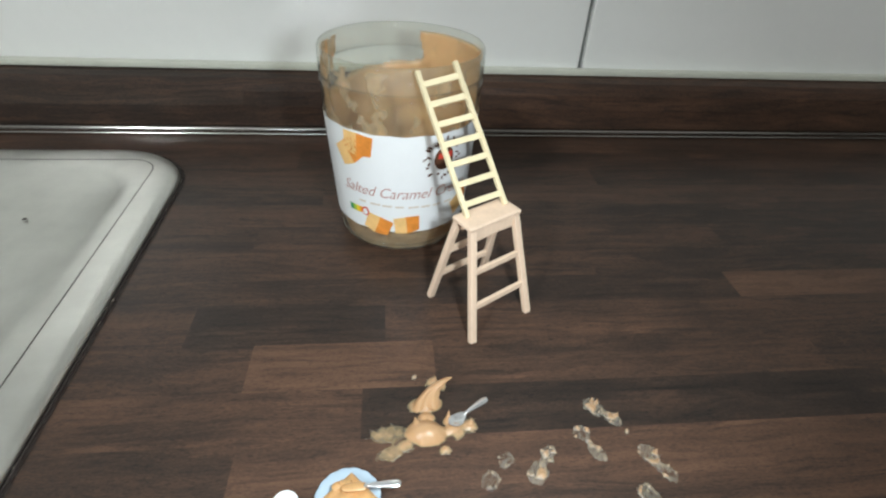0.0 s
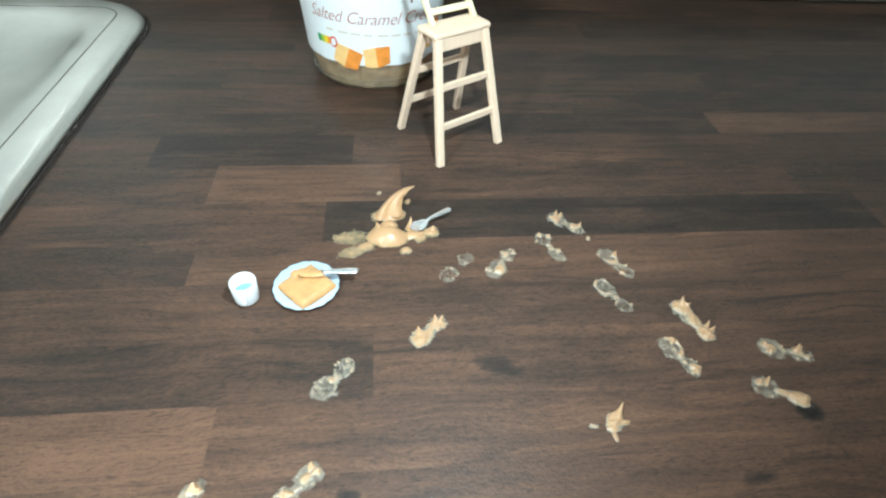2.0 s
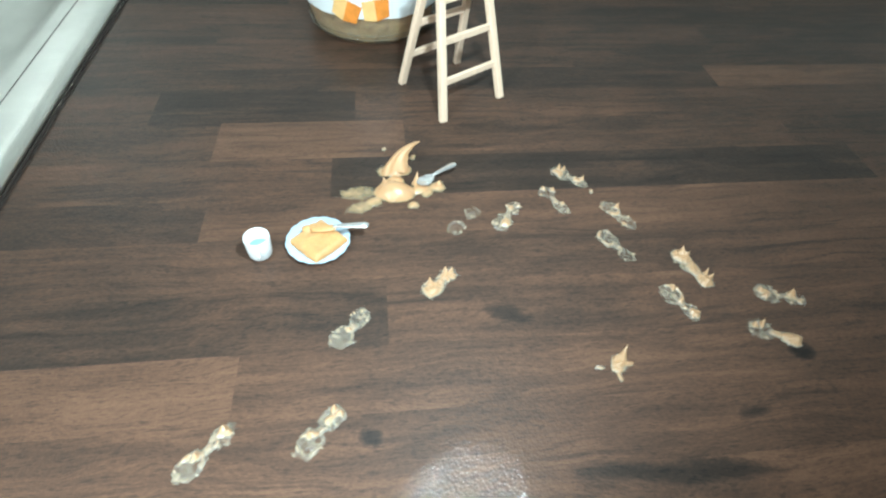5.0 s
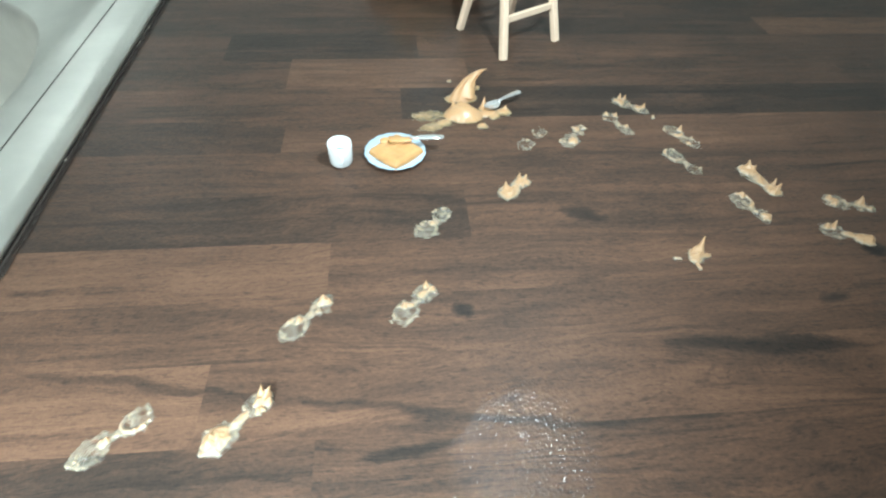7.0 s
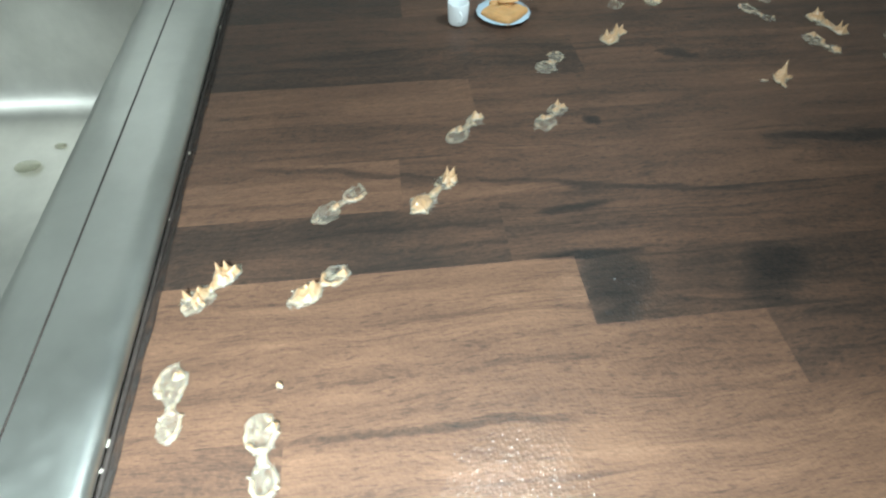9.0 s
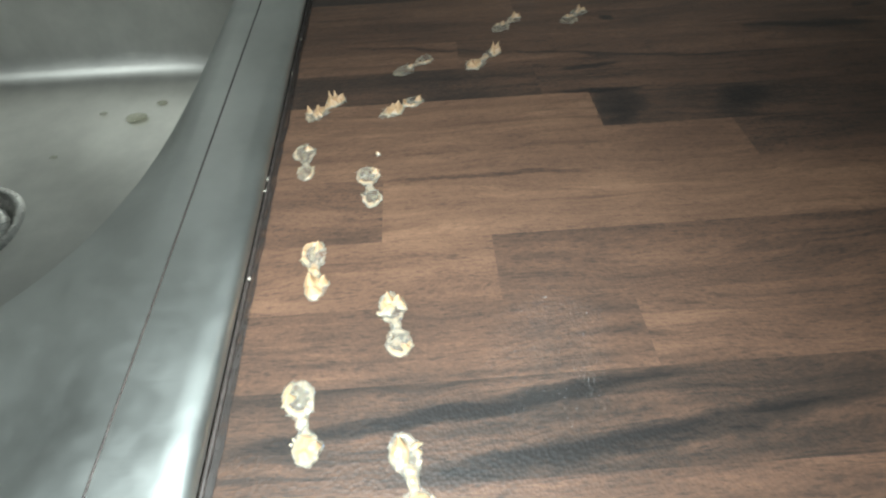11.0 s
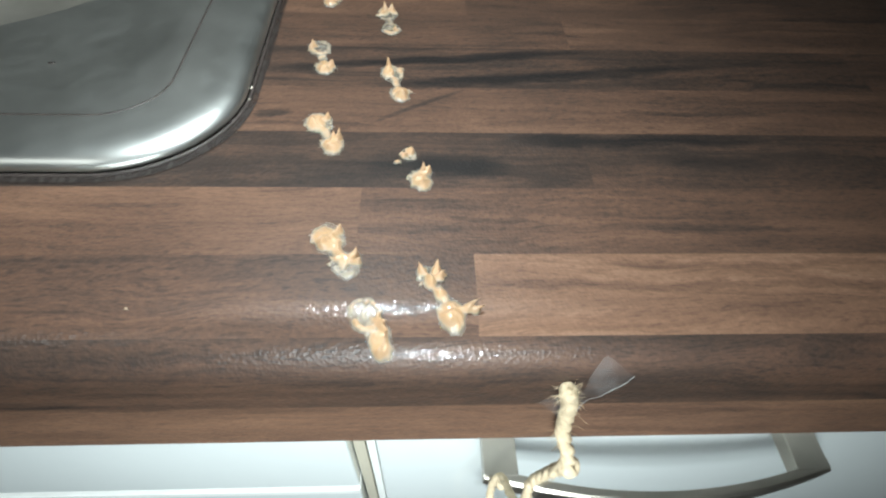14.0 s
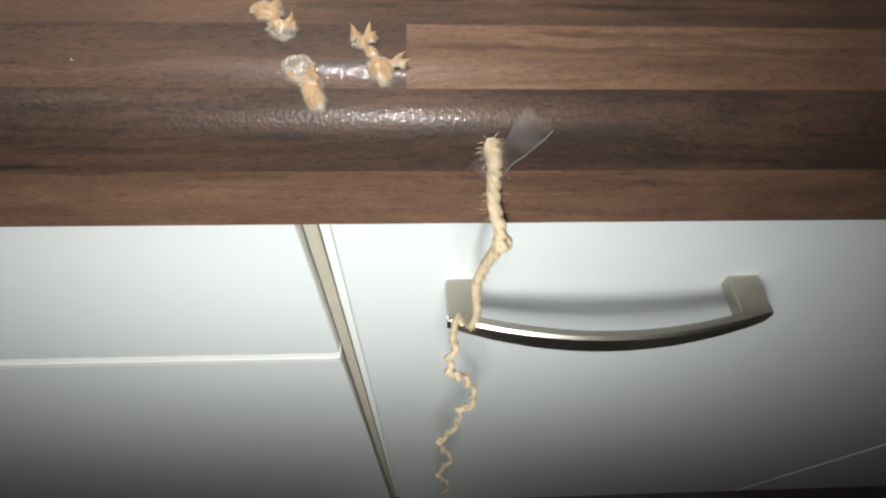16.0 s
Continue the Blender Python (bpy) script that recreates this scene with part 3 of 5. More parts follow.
    right = sorted([p for p in path], key=lambda p: math.atan2(p[1] - cy, p[0] - cx))
    part("sealant", tube(right, 0.0006, 6), GRIME_AND_SHADE, base, "dark grimy sealant joint", True)
    # a dark tube on the flat rim draws the crease's shade, with some dirt
    crease = loop(rounded(-0.844, -0.0173, 0.0596, 0.5328, 0.0150), 0.00436)
    part("crease", tube(crease + crease[:1], 0.00034, 6, False), GRIME_AND_SHADE, base, "dark line for shade and dirt in the pressed crease", True)
    inner, outer = loop(rim(0.0004), 0.0003), loop(rim(-0.0024), 0.00025)
    bm = bmesh.new()
    rings = [[bm.verts.new((x + 0.0005 * noise.noise(Vector((x, y, 0)) * 130), y, z)) for x, y, z in ring] for ring in (inner, outer)]
    for k in range(n):
        if min(inner[k][0], inner[(k + 1) % n][0]) > -0.25:
            bm.faces.new((rings[0][k], rings[1][k], rings[1][(k + 1) % n], rings[0][(k + 1) % n]))
    bmesh.ops.delete(bm, geom=[v for v in bm.verts if not v.link_faces], context="VERTS")
    bmesh.ops.recalc_face_normals(bm, faces=bm.faces[:])
    part("rim_line", bm, DARK_FILM, base, "thin dark line along the rim")
    # dents in the shelf, their shade drawn as dark specks, and drops of water left in the bowl
    for x, y, turn in ((-0.0692, 0.4713, 0.4), (-0.0362, 0.4437, 0.7), (-0.0273, 0.3978, 0.6), (-0.0481, 0.0843, 0.1)):
        bm = bmesh.new()
        bmesh.ops.create_icosphere(bm, subdivisions=2, radius=0.0008, matrix=Matrix.Translation((x, y, 0.0018)) @ Matrix.Rotation(turn, 4, "Z") @ Matrix.Diagonal((1.6, 0.45, 0.8, 1)))
        part("speck", bm, GRIME_AND_SHADE, base, "small dent in the steel drawn as a dark speck", True)
    for x, y, r in ((-0.1634, 0.3874, 0.0062), (-0.150, 0.405, 0.0030), (-0.190, 0.395, 0.0024), (-0.205, 0.345, 0.0022)):
        bm = bmesh.new()
        bmesh.ops.create_icosphere(bm, subdivisions=3, radius=r, matrix=Matrix.Translation((x, y, -0.1180)) @ Matrix.Diagonal((1.25, 0.85, 0.25, 1)))
        part("water_drop", bm, DROP, base, "clear drop of water", True)
    rnd, bits = random.Random(9), []
    for _ in range(18):
        p = rnd.choice([q for q in right if q[0] > -0.05])
        s = rnd.uniform(0.0002, 0.00055)
        bm = bmesh.new()
        bmesh.ops.create_icosphere(bm, subdivisions=1, radius=s, matrix=Matrix.Translation((p[0] + rnd.uniform(-0.0004, 0.0008), p[1] + rnd.uniform(-0.001, 0.001), 0.0008)) @ Matrix.Diagonal((1, rnd.uniform(1, 2.4), 0.6, 1)))
        bits.append(bm)
    tagged(part("limescale", merge(*bits), CRUMB, base), kind="stuff")


# ---- cabinets ----
def cabinets():
    door = thing("base_cabinet", "white lacquered base cabinet with one tall door", "cabinet")
    part("body", box(0.0225, 0.0545, -0.80, 0.545, 0.56, -0.0392), CARCASS, door)
    part("door", box(0.0280, 0.0335, -0.795, 0.5395, 0.0525, -0.0420, 0.0012), LACQUER, door, "glossy white door")
    part("body_edge", box(0.0222, 0.0400, -0.795, 0.0262, 0.0543, -0.0400, 0.0006), LACQUER_EDGE, door)
    handle = tagged(thing("bow_handle", "", ""), "", "")
    handle.parent = door
    handle.name = "handle"
    handle["label"] = "satin nickel bow handle"
    z1, z0 = -0.1245, -0.1320
    for x0, x1 in ((0.0703, 0.0833), (0.1912, 0.2044)):
        part("post", box(x0, 0.0152, z0, x1, 0.0336, z1, 0.0007), NICKEL, handle)
    bm = bmesh.new()
    rows = []
    for i in range(41):
        s = i / 40
        x = 0.0703 + 0.1341 * s
        b = 1 - (2 * s - 1) ** 2
        yo, yi = 0.0152 - 0.0098 * b, 0.0198 - 0.0106 * b
        zz0, zz1 = z0 - 0.0015 - 0.0050 * b, z1 - 0.0004 * b
        rows.append([bm.verts.new(p) for p in ((x, yi, zz1), (x, yo + 0.0012, zz1), (x, yo, zz1 - 0.0010), (x, yo, zz0 + 0.0010), (x, yo + 0.0012, zz0), (x, yi, zz0))])
    for p, q in zip(rows, rows[1:]):
        for k in range(6):
            bm.faces.new((p[k], p[(k + 1) % 6], q[(k + 1) % 6], q[k]))
    bm.faces.new(rows[0][::-1])
    bm.faces.new(rows[-1])
    bmesh.ops.recalc_face_normals(bm, faces=bm.faces[:])
    part("bow", bm, NICKEL, handle)

    left = thing("sink_cabinet", "white lacquered sink cabinet with stacked drawer fronts", "cabinet")
    part("body", box(-0.90, 0.0545, -0.80, 0.0215, 0.0600, -0.0392), CARCASS, left)
    part("body_edge", box(0.0160, 0.0405, -0.795, 0.0214, 0.0543, -0.0400, 0.0006), CARCASS, left)
    part("drawer_front", box(-0.885, 0.0345, -0.2060, 0.0155, 0.0525, -0.0420, 0.0012), LACQUER, left)
    front = part("drawer_front", box(-0.885, 0.0345, -0.795, 0.0150, 0.0525, -0.2165, 0.0010), LACQUER, left)
    part("grip_lip", box(-0.885, 0.0340, -0.2185, 0.0152, 0.0375, -0.2120, 0.0006), LACQUER_EDGE, front)
    part("grip_lip", box(0.0125, 0.0340, -0.2165, 0.0152, 0.0530, -0.2118, 0.0006), LACQUER_EDGE, front)

    right = thing("base_cabinet", "white lacquered base cabinet beside the door unit", "cabinet")
    part("body", box(0.546, 0.0545, -0.80, 0.90, 0.56, -0.0392), CARCASS, right)
    part("door", box(0.5425, 0.0335, -0.795, 0.897, 0.0525, -0.0420, 0.0012), LACQUER, right)
    tagged(part("plinth", box(-0.90, 0.080, -0.90, 0.90, 0.10, -0.8005), PLINTH), "black recessed plinth under the cabinets", "plinth", kind="structure")
    tagged(part("end_panel", box(0.902, 0.02, -0.90, 0.92, 0.60, -0.039), LACQUER_EDGE), "white panel closing the row of cabinets", "panel", kind="structure")
    tagged(part("end_panel", box(-0.92, 0.02, -0.90, -0.902, 0.60, -0.039), LACQUER_EDGE), "white panel closing the row of cabinets", "panel", kind="structure")


room()
upstand()
sink()
cabinets()


# ---- jar ----
JAR = (0.1245, 0.4705)


def jar_radius(z):
    """The outside of the jar: narrow rounded foot, widening to a straight lip."""
    rows = [(0.0, 0.0285), (0.0015, 0.0302), (0.004, 0.0312), (0.012, 0.0328), (0.066, 0.0368), (0.078, 0.0374), (0.086, 0.03765), (0.0945, 0.0377)]
    for (z0, r0), (z1, r1) in zip(rows, rows[1:]):
        if z <= z1:
            return r0 + (r1 - r0) * max(0.0, z - z0) / (z1 - z0)
    return rows[-1][1]


def on_jar(s, z, lift=0.0):
    """A place on the jar: s metres round to the right of its front, at height z."""
    r = jar_radius(z)
    a = s / 0.035
    return (JAR[0] + (r + lift) * math.sin(a), JAR[1] - (r + lift) * math.cos(a), z)


def decal(shapes, lift, cuts=3):
    """Flat printed shapes (rings of s, z) laid round the jar."""
    bm = bmesh.new()
    for ring in shapes:
        bm.faces.new([bm.verts.new((s, 0, z)) for s, z in ring])
    bmesh.ops.triangulate(bm, faces=bm.faces[:])
    if cuts:
        bmesh.ops.subdivide_edges(bm, edges=bm.edges[:], cuts=cuts, use_grid_fill=True)
    for v in bm.verts:
        v.co = on_jar(v.co.x, v.co.z, lift)
    bmesh.ops.recalc_face_normals(bm, faces=bm.faces[:])
    return bm


def rect(s0, z0, s1, z1):
    return [(s0, z0), (s1, z0), (s1, z1), (s0, z1)]


def oval(s, z, a, b, n=24, turn=0.0):
    c, d = math.cos(turn), math.sin(turn)
    return [(s + a * math.cos(2 * math.pi * k / n) * c - b * math.sin(2 * math.pi * k / n) * d, z + a * math.cos(2 * math.pi * k / n) * d + b * math.sin(2 * math.pi * k / n) * c) for k in range(n)]


def caramel(s, z, size, turn):
    """A printed toffee cube: light face and orange face."""
    c, d = math.cos(turn), math.sin(turn)

    def p(u, v):
        return (s + size * (u * c - v * d), z + size * (u * d + v * c))

    return [p(-0.5, -0.42), p(0.05, -0.5), p(0.05, 0.42), p(-0.5, 0.36)], [p(0.05, -0.5), p(0.62, -0.36), p(0.66, 0.40), p(0.05, 0.42)]


def lettering(text, s0, z0, height, lift, slope=0.0):
    """Words in the built-in font, bent round the jar."""
    cu = bpy.data.curves.new("words", "FONT")
    cu.body, cu.size, cu.shear, cu.resolution_u, cu.space_character = text, height, 0.35, 3, 0.98
    cu.offset = -0.00007
    tmp = bpy.data.objects.new("words", cu)
    scene.collection.objects.link(tmp)
    bpy.context.view_layer.update()
    me = bpy.data.meshes.new_from_object(tmp.evaluated_get(bpy.context.evaluated_depsgraph_get()))
    bpy.data.objects.remove(tmp)
    bm = bmesh.new()
    bm.from_mesh(me)
    bpy.data.meshes.remove(me)
    for v in bm.verts:
        s, z = s0 + v.co.x * 0.93, z0 + v.co.y + slope * v.co.x
        v.co = on_jar(s, z, lift)
    return bm


def jar():
    base = thing("jar", "nearly empty spread jar of clear glass smeared with caramel", "jar", at=(0, 0, 0))
    zs = [0.0, 0.0015, 0.004, 0.012, 0.030, 0.050, 0.066, 0.078, 0.0835]
    outer = [(jar_radius(z), z) for z in zs] + [(0.03755, 0.0842), (0.0376, 0.0856), (0.0377, 0.0880), (0.0377, 0.0922), (0.0375, 0.0940), (0.0370, 0.0948), (0.0362, 0.0943), (0.0360, 0.0920)]
    inner = [(jar_radius(z) - 0.0008, z) for z in (0.0835, 0.078, 0.066, 0.050, 0.030, 0.014)] + [(0.0290, 0.0075), (0.0240, 0.0058), (0.012, 0.0050), (0.0, 0.0049)]
    foot = [(0.0, 0.0012), (0.020, 0.0012), (0.0255, 0.0004)]
    part("glass", spin(foot + outer[:9] + inner, *JAR, 128), GLASS, base, smooth=True)
    part("lip", spin(outer[8:] + [(0.0361, 0.0835), outer[8]], *JAR, 128), LIP, base, "thick clear glass lip", True)
    # moulded ridges near the foot
    for z in (0.0035, 0.0058):
        a = [(JAR[0] + (jar_radius(z) + 0.0001) * math.cos(2 * math.pi * k / 96), JAR[1] + (jar_radius(z) + 0.0001) * math.sin(2 * math.pi * k / 96), z) for k in range(97)]
        part("ridge", tube(a, 0.00045, 6, False), GLASS, base, smooth=True)
    # caramel left on the inside of the glass
    bm = bmesh.new()
    tl = bm.verts.layers.float.new("thick")
    na, nz = 260, 90
    grid = {}
    for i in range(na):
        for j in range(nz + 1):
            a, z = 2 * math.pi * i / na, 0.0016 + 0.0905 * j / nz
            q = Vector((math.cos(a) * 1.5, math.sin(a) * 1.5, z * 32))
            rough = noise.noise(q * 2.3 + Vector((3, 1, 7))) * 0.55 + noise.noise(q * 6.0 + Vector((0, 5, 2))) * 0.30 + noise.noise(q * 15.0) * 0.18
            deg = (math.degrees(a) + 16 * noise.noise(q * 2.0) + 40) % 360 - 40
            if 165 < deg < 215 and z < 0.0885:
                h = 0.35 + 1.1 * rough
            elif deg < 72:
                # the side where the spread was last scraped out, smeared up to the lip
                h = 0.75 + 0.8 * rough - 2.5 * max(0.0, (z - 0.0900) / 0.003)
            elif deg < 190:
                # a clean wiped edge that falls away round the back
                h = min(0.8, (0.0775 - 0.0105 * (deg - 72) / 118 - z) / 0.0035) + 0.5 * rough
                if 150 < deg < 176 and z > 0.076:
                    h = 0.1 + 1.6 * noise.noise(Vector((a * 14.0, 2.2, z * 50)))
            else:
                h = (0.45 if z < 0.062 else -0.30) + 1.5 * rough
            t = min(1.0, max(0.0, 0.12 + 0.8 * h))
            r = jar_radius(z) - 0.0010 - 0.0011 * max(0.0, min(1.0, h * 1.3))
            if z < 0.016:
                t = 0.16 + 0.10 * noise.noise(Vector((a * 4, 1.0, z * 400)))
                h = 0.0
            v = bm.verts.new((JAR[0] + r * math.cos(a), JAR[1] + r * math.sin(a), z))
            v[tl] = 0.12 + 0.88 * t
            grid[i, j] = (v, h)
    for i in range(na):
        for j in range(nz):
            c = [grid[i, j], grid[(i + 1) % na, j], grid[(i + 1) % na, j + 1], grid[i, j + 1]]
            if sum(h for _, h in c) > -0.55:
                bm.faces.new([v for v, _ in c])
    bmesh.ops.delete(bm, geom=[v for v in bm.verts if not v.link_faces], context="VERTS")
    part("caramel_smear", bm, SMEAR, base, "uneven caramel smears inside the glass", True)
    # caramel left at the bottom
    bm = spin([(0.0, 0.0062), (0.012, 0.0062), (0.022, 0.0080), (0.0270, 0.0110), (0.0286, 0.0150)], *JAR, 60)
    tl = bm.verts.layers.float.new("thick")
    for v in bm.verts:
        v.co.z += 0.0012 * noise.noise(v.co * 160)
        v[tl] = 0.85 + 0.3 * noise.noise(v.co * 110)
    part("leftover", bm, SMEAR, base, smooth=True)
    # label
    bm = bmesh.new()
    na, nz = 120, 12
    g = [[bm.verts.new(on_jar(-0.088 + 0.176 * i / na, 0.0145 + 0.0515 * j / nz + 0.0002 * math.sin(i * 0.7), 0.00022)) for j in range(nz + 1)] for i in range(na + 1)]
    for i in range(na):
        for j in range(nz):
            bm.faces.new((g[i][j], g[i + 1][j], g[i + 1][j + 1], g[i][j + 1]))
    label = part("paper_label", bm, PAPER, base, "white paper label printed with toffee cubes", True)
    li = 0.00042
    part("printed_words", lettering("Salted Caramel Creme", -0.0310, 0.0345, 0.0078, li, -0.01), INK, label, "brown slanted lettering")
    bars = [rect(-0.0225 + k * 0.0062, 0.0296 - k * 0.0002, -0.0225 + k * 0.0062 + (0.0040, 0.0052, 0.0046)[k % 3], 0.0306 - k * 0.0002) for k in range(8)]
    tagged(part("small_print", decal(bars, li, 1), INK_PALE, label), kind="stuff")
    for s, z, size, turn in ((-0.0265, 0.0545, 0.0125, 0.55), (-0.0215, 0.0600, 0.0125, -0.10), (-0.0135, 0.0185, 0.0115, -0.35), (0.0010, 0.0192, 0.0110, 0.10), (0.0325, 0.0255, 0.0120, 0.45), (0.0600, 0.0250, 0.0120, -0.3), (0.0560, 0.0560, 0.0120, 0.4)):
        a, b = caramel(s, z, size, turn)
        part("printed_toffee", decal([a], li), TOFFEE_LIGHT, label)
        part("printed_toffee", decal([b], li), TOFFEE, label)
    s, z = 0.0185, 0.0535
    part("printed_nut", decal([oval(s, z, 0.0050, 0.0058)], li), INK_DARK, label)
    part("printed_badge", decal([rect(s - 0.0032, z + 0.0002, s + 0.0040, z + 0.0030)], li + 0.0002, 2), INK_RED, label)
    rnd, leaves = random.Random(3), []
    for k in range(26):
        a = 2 * math.pi * k / 26 + rnd.uniform(-0.1, 0.1)
        q = rnd.uniform(0.0072, 0.0098)
        leaves.append(oval(s + q * math.cos(a), z + q * math.sin(a) * 1.05, rnd.uniform(0.0007, 0.0016), rnd.uniform(0.0003, 0.0007), 8, a + rnd.uniform(-1, 1)))
    tagged(part("printed_leaves", decal(leaves, li, 0), INK_DARK, label), kind="stuff")
    z0 = 0.0222
    for k, m in enumerate((INK_GREEN, INK_LIME, INK_YELLOW, INK_ORANGE)):
        part("score_bar", decal([rect(-0.0290 + k * 0.0021, z0 + 0.0006, -0.0269 + k * 0.0021, z0 + 0.0040)], li, 1), m, label)
    part("score_badge", decal([oval(-0.0192, z0 + 0.0022, 0.0020, 0.0026, 18)], li + 0.0001, 1), INK_RED, label)
    part("score_badge", decal([oval(-0.0192, z0 + 0.0022, 0.0013, 0.0018, 18)], li + 0.0003, 1), PAPER, label)


# ---- wooden toys ----
def stool():
    top = Vector((0.1568, 0.4012, 0.0490))
    base = thing("step_stool", "miniature pale birch trestle stool with two rungs each side", "stool")
    u, v = Vector((0.850, 0.527, 0)), Vector((-0.527, 0.850, 0))
    bm = bmesh.new()
    m = Matrix((u, v, Vector((0, 0, 1)))).transposed().to_4x4()
    m.translation = top + Vector((0, 0, -0.0011))
    bmesh.ops.create_cube(bm, size=1.0, matrix=m @ Matrix.Diagonal((0.0268, 0.0120, 0.0022, 1)))
    bmesh.ops.bevel(bm, geom=bm.edges[:], offset=0.0008, segments=3, profile=0.5, affect="EDGES")
    part("seat", bm, BIRCH, base)
    for k in (-1, 1):
        p = top + v * (0.0043 * k) + Vector((0, 0, -0.0047))
        part("apron", beam(p - u * 0.0098, p + u * 0.0098, 0.0050, 0.0022, (0, 0, 1), 0.0004), BIRCH, base)
    feet = {(-1, -1): (0.1515, 0.3775), (1, -1): (0.1784, 0.3950), (-1, 1): (0.1362, 0.4074), (1, 1): (0.1630, 0.4250)}
    heads = {}
    for (a, b), (x, y) in feet.items():
        h = top + u * (0.0112 * a) + v * (0.0043 * b) + Vector((0, 0, -0.0020))
        heads[a, b] = h
        f = Vector((x, y, 0.0))
        part("leg", beam(f, h, 0.0030, 0.0026, u, 0.0004), BIRCH, base)
    for b in (-1, 1):
        for t, th in ((0.32, 0.0026), (0.63, 0.0026)):
            p = Vector((*feet[-1, b], 0)).lerp(heads[-1, b], t)
            q = Vector((*feet[1, b], 0)).lerp(heads[1, b], t)
            part("rung", beam(p, q, 0.0027, 0.0016, (0, 0, 1), 0.0003), BIRCH, base)


def ladder():
    base = thing("ladder", "miniature light plywood ladder leaning from stool to jar rim", "ladder")
    a0, a1 = Vector((0.1483, 0.3970, 0.0492)), Vector((0.1293, 0.4300, 0.0950))
    b0, b1 = Vector((0.1650, 0.4068, 0.0492)), Vector((0.1441, 0.4335, 0.0980))
    side = (b0 - a0).normalized()
    for p, q in ((a0, a1), (b0, b1)):
        part("rail", beam(p, q, 0.0020, 0.0016, side, 0.0002), PLY, base)
    for k in range(7):
        t = 0.085 + 0.82 * k / 6
        part("rung", beam(a0.lerp(a1, t), b0.lerp(b1, t), 0.0024, 0.0014, a1 - a0, 0.0002), PLY, base)


# ---- caramel on the worktop ----
def splat(name, label, lobes, spikes, seed, material, group="", rough=0.0006, category="smear", cell=0.00030, even=0.0, fray=1.0, parent=None):
    """A blot of spread: lobes are (x, y, long, wide, turn, height, hollow); spikes are pulled-up tips (x, y, radius, height, lean x, lean y)."""
    xs = [l[0] for l in lobes] + [s[0] for s in spikes]
    ys = [l[1] for l in lobes] + [s[1] for s in spikes]
    m = max(max(l[2], l[3]) for l in lobes) + 0.0012
    x0, y0 = min(xs) - m, min(ys) - m
    nx, ny = int((max(xs) + m - x0) / cell) + 1, int((max(ys) + m - y0) / cell) + 1
    bm = bmesh.new()
    tl = bm.verts.layers.float.new("thick")
    off = Vector((seed * 3.17, seed * 1.31, seed * 0.77))
    grid = {}
    for i in range(nx + 1):
        for j in range(ny + 1):
            x, y = x0 + i * cell, y0 + j * cell
            w = Vector((x, y, 0))
            wob = fray * (0.30 * noise.noise(w * 420 + off) + 0.20 * noise.noise(w * 1100 + off))
            best, film = -1.0, 0.0
            for lx, ly, la, lb, turn, h, hollow in lobes:
                c, d = math.cos(turn), math.sin(turn)
                px, py = x - lx, y - ly
                q = math.hypot((px * c + py * d) / la, (-px * d + py * c) / lb)
                q = max(0.0, q + wob * min(1.0, q) ** 3)
                if q < 1:
                    e = 1 - q
                    dome = h * (1 - q ** 2.2)
                    if hollow:
                        rimv = math.exp(-((q - 0.80) / 0.16) ** 2)
                        dome = h * ((1 - hollow) * (1 - q * q) + hollow * (0.10 + 0.9 * rimv))
                    film += max(0.0, dome) ** 3
                best = max(best, 1 - q)
            dx = dy = 0.0
            z = film ** (1 / 3)
            for sx, sy, r, h, lx, ly in spikes:
                q = math.hypot(x - sx, y - sy) / r
                if q < 1:
                    best = max(best, 0.3 * (1 - q) + 0.02)
                    k = (1 - q) ** 1.7
                    z += h * k
                    dx += lx * k * k
                    dy += ly * k * k
            if best > 0:
                z *= 1 + (1 - even) * (0.45 * noise.noise(w * 700 + off) + 0.3 * noise.noise(w * 1700 + off))
                fold = max(0.0, 1 - 5 * abs(noise.noise(w * 260 + off)))
                z += (1 - even) * 1.5 * fold * min(0.0005, z * 0.6)
                z += (1 - even) * rough * max(0.0, noise.noise(w * 900 + off * 2)) * min(1.0, best * 5)
            drop = 0.0
            if y < 0.0125:
                drop = 0.0125 - math.sqrt(max(0.0, 0.0125 ** 2 - min(0.0125, 0.0125 - y) ** 2))
            v = bm.verts.new((x + dx, y + dy, 0.00010 - drop + max(0.0, z)))
            v[tl] = max(0.0, min(1.0, z / 0.0014))
            grid[i, j] = (v, best)
    for i in range(nx):
        for j in range(ny):
            c = [grid[i, j], grid[i + 1, j], grid[i + 1, j + 1], grid[i, j + 1]]
            if sum(1 for _, b in c if b > 0) >= 3:
                bm.faces.new([v for v, b in c])
    bmesh.ops.delete(bm, geom=[v for v in bm.verts if not v.link_faces], context="VERTS")
    if parent:
        return part(name, bm, material, parent, label, True)
    return tagged(part(name, bm, material, smooth=True), label, category, group)


TRAIL = "trail of caramel footprints"
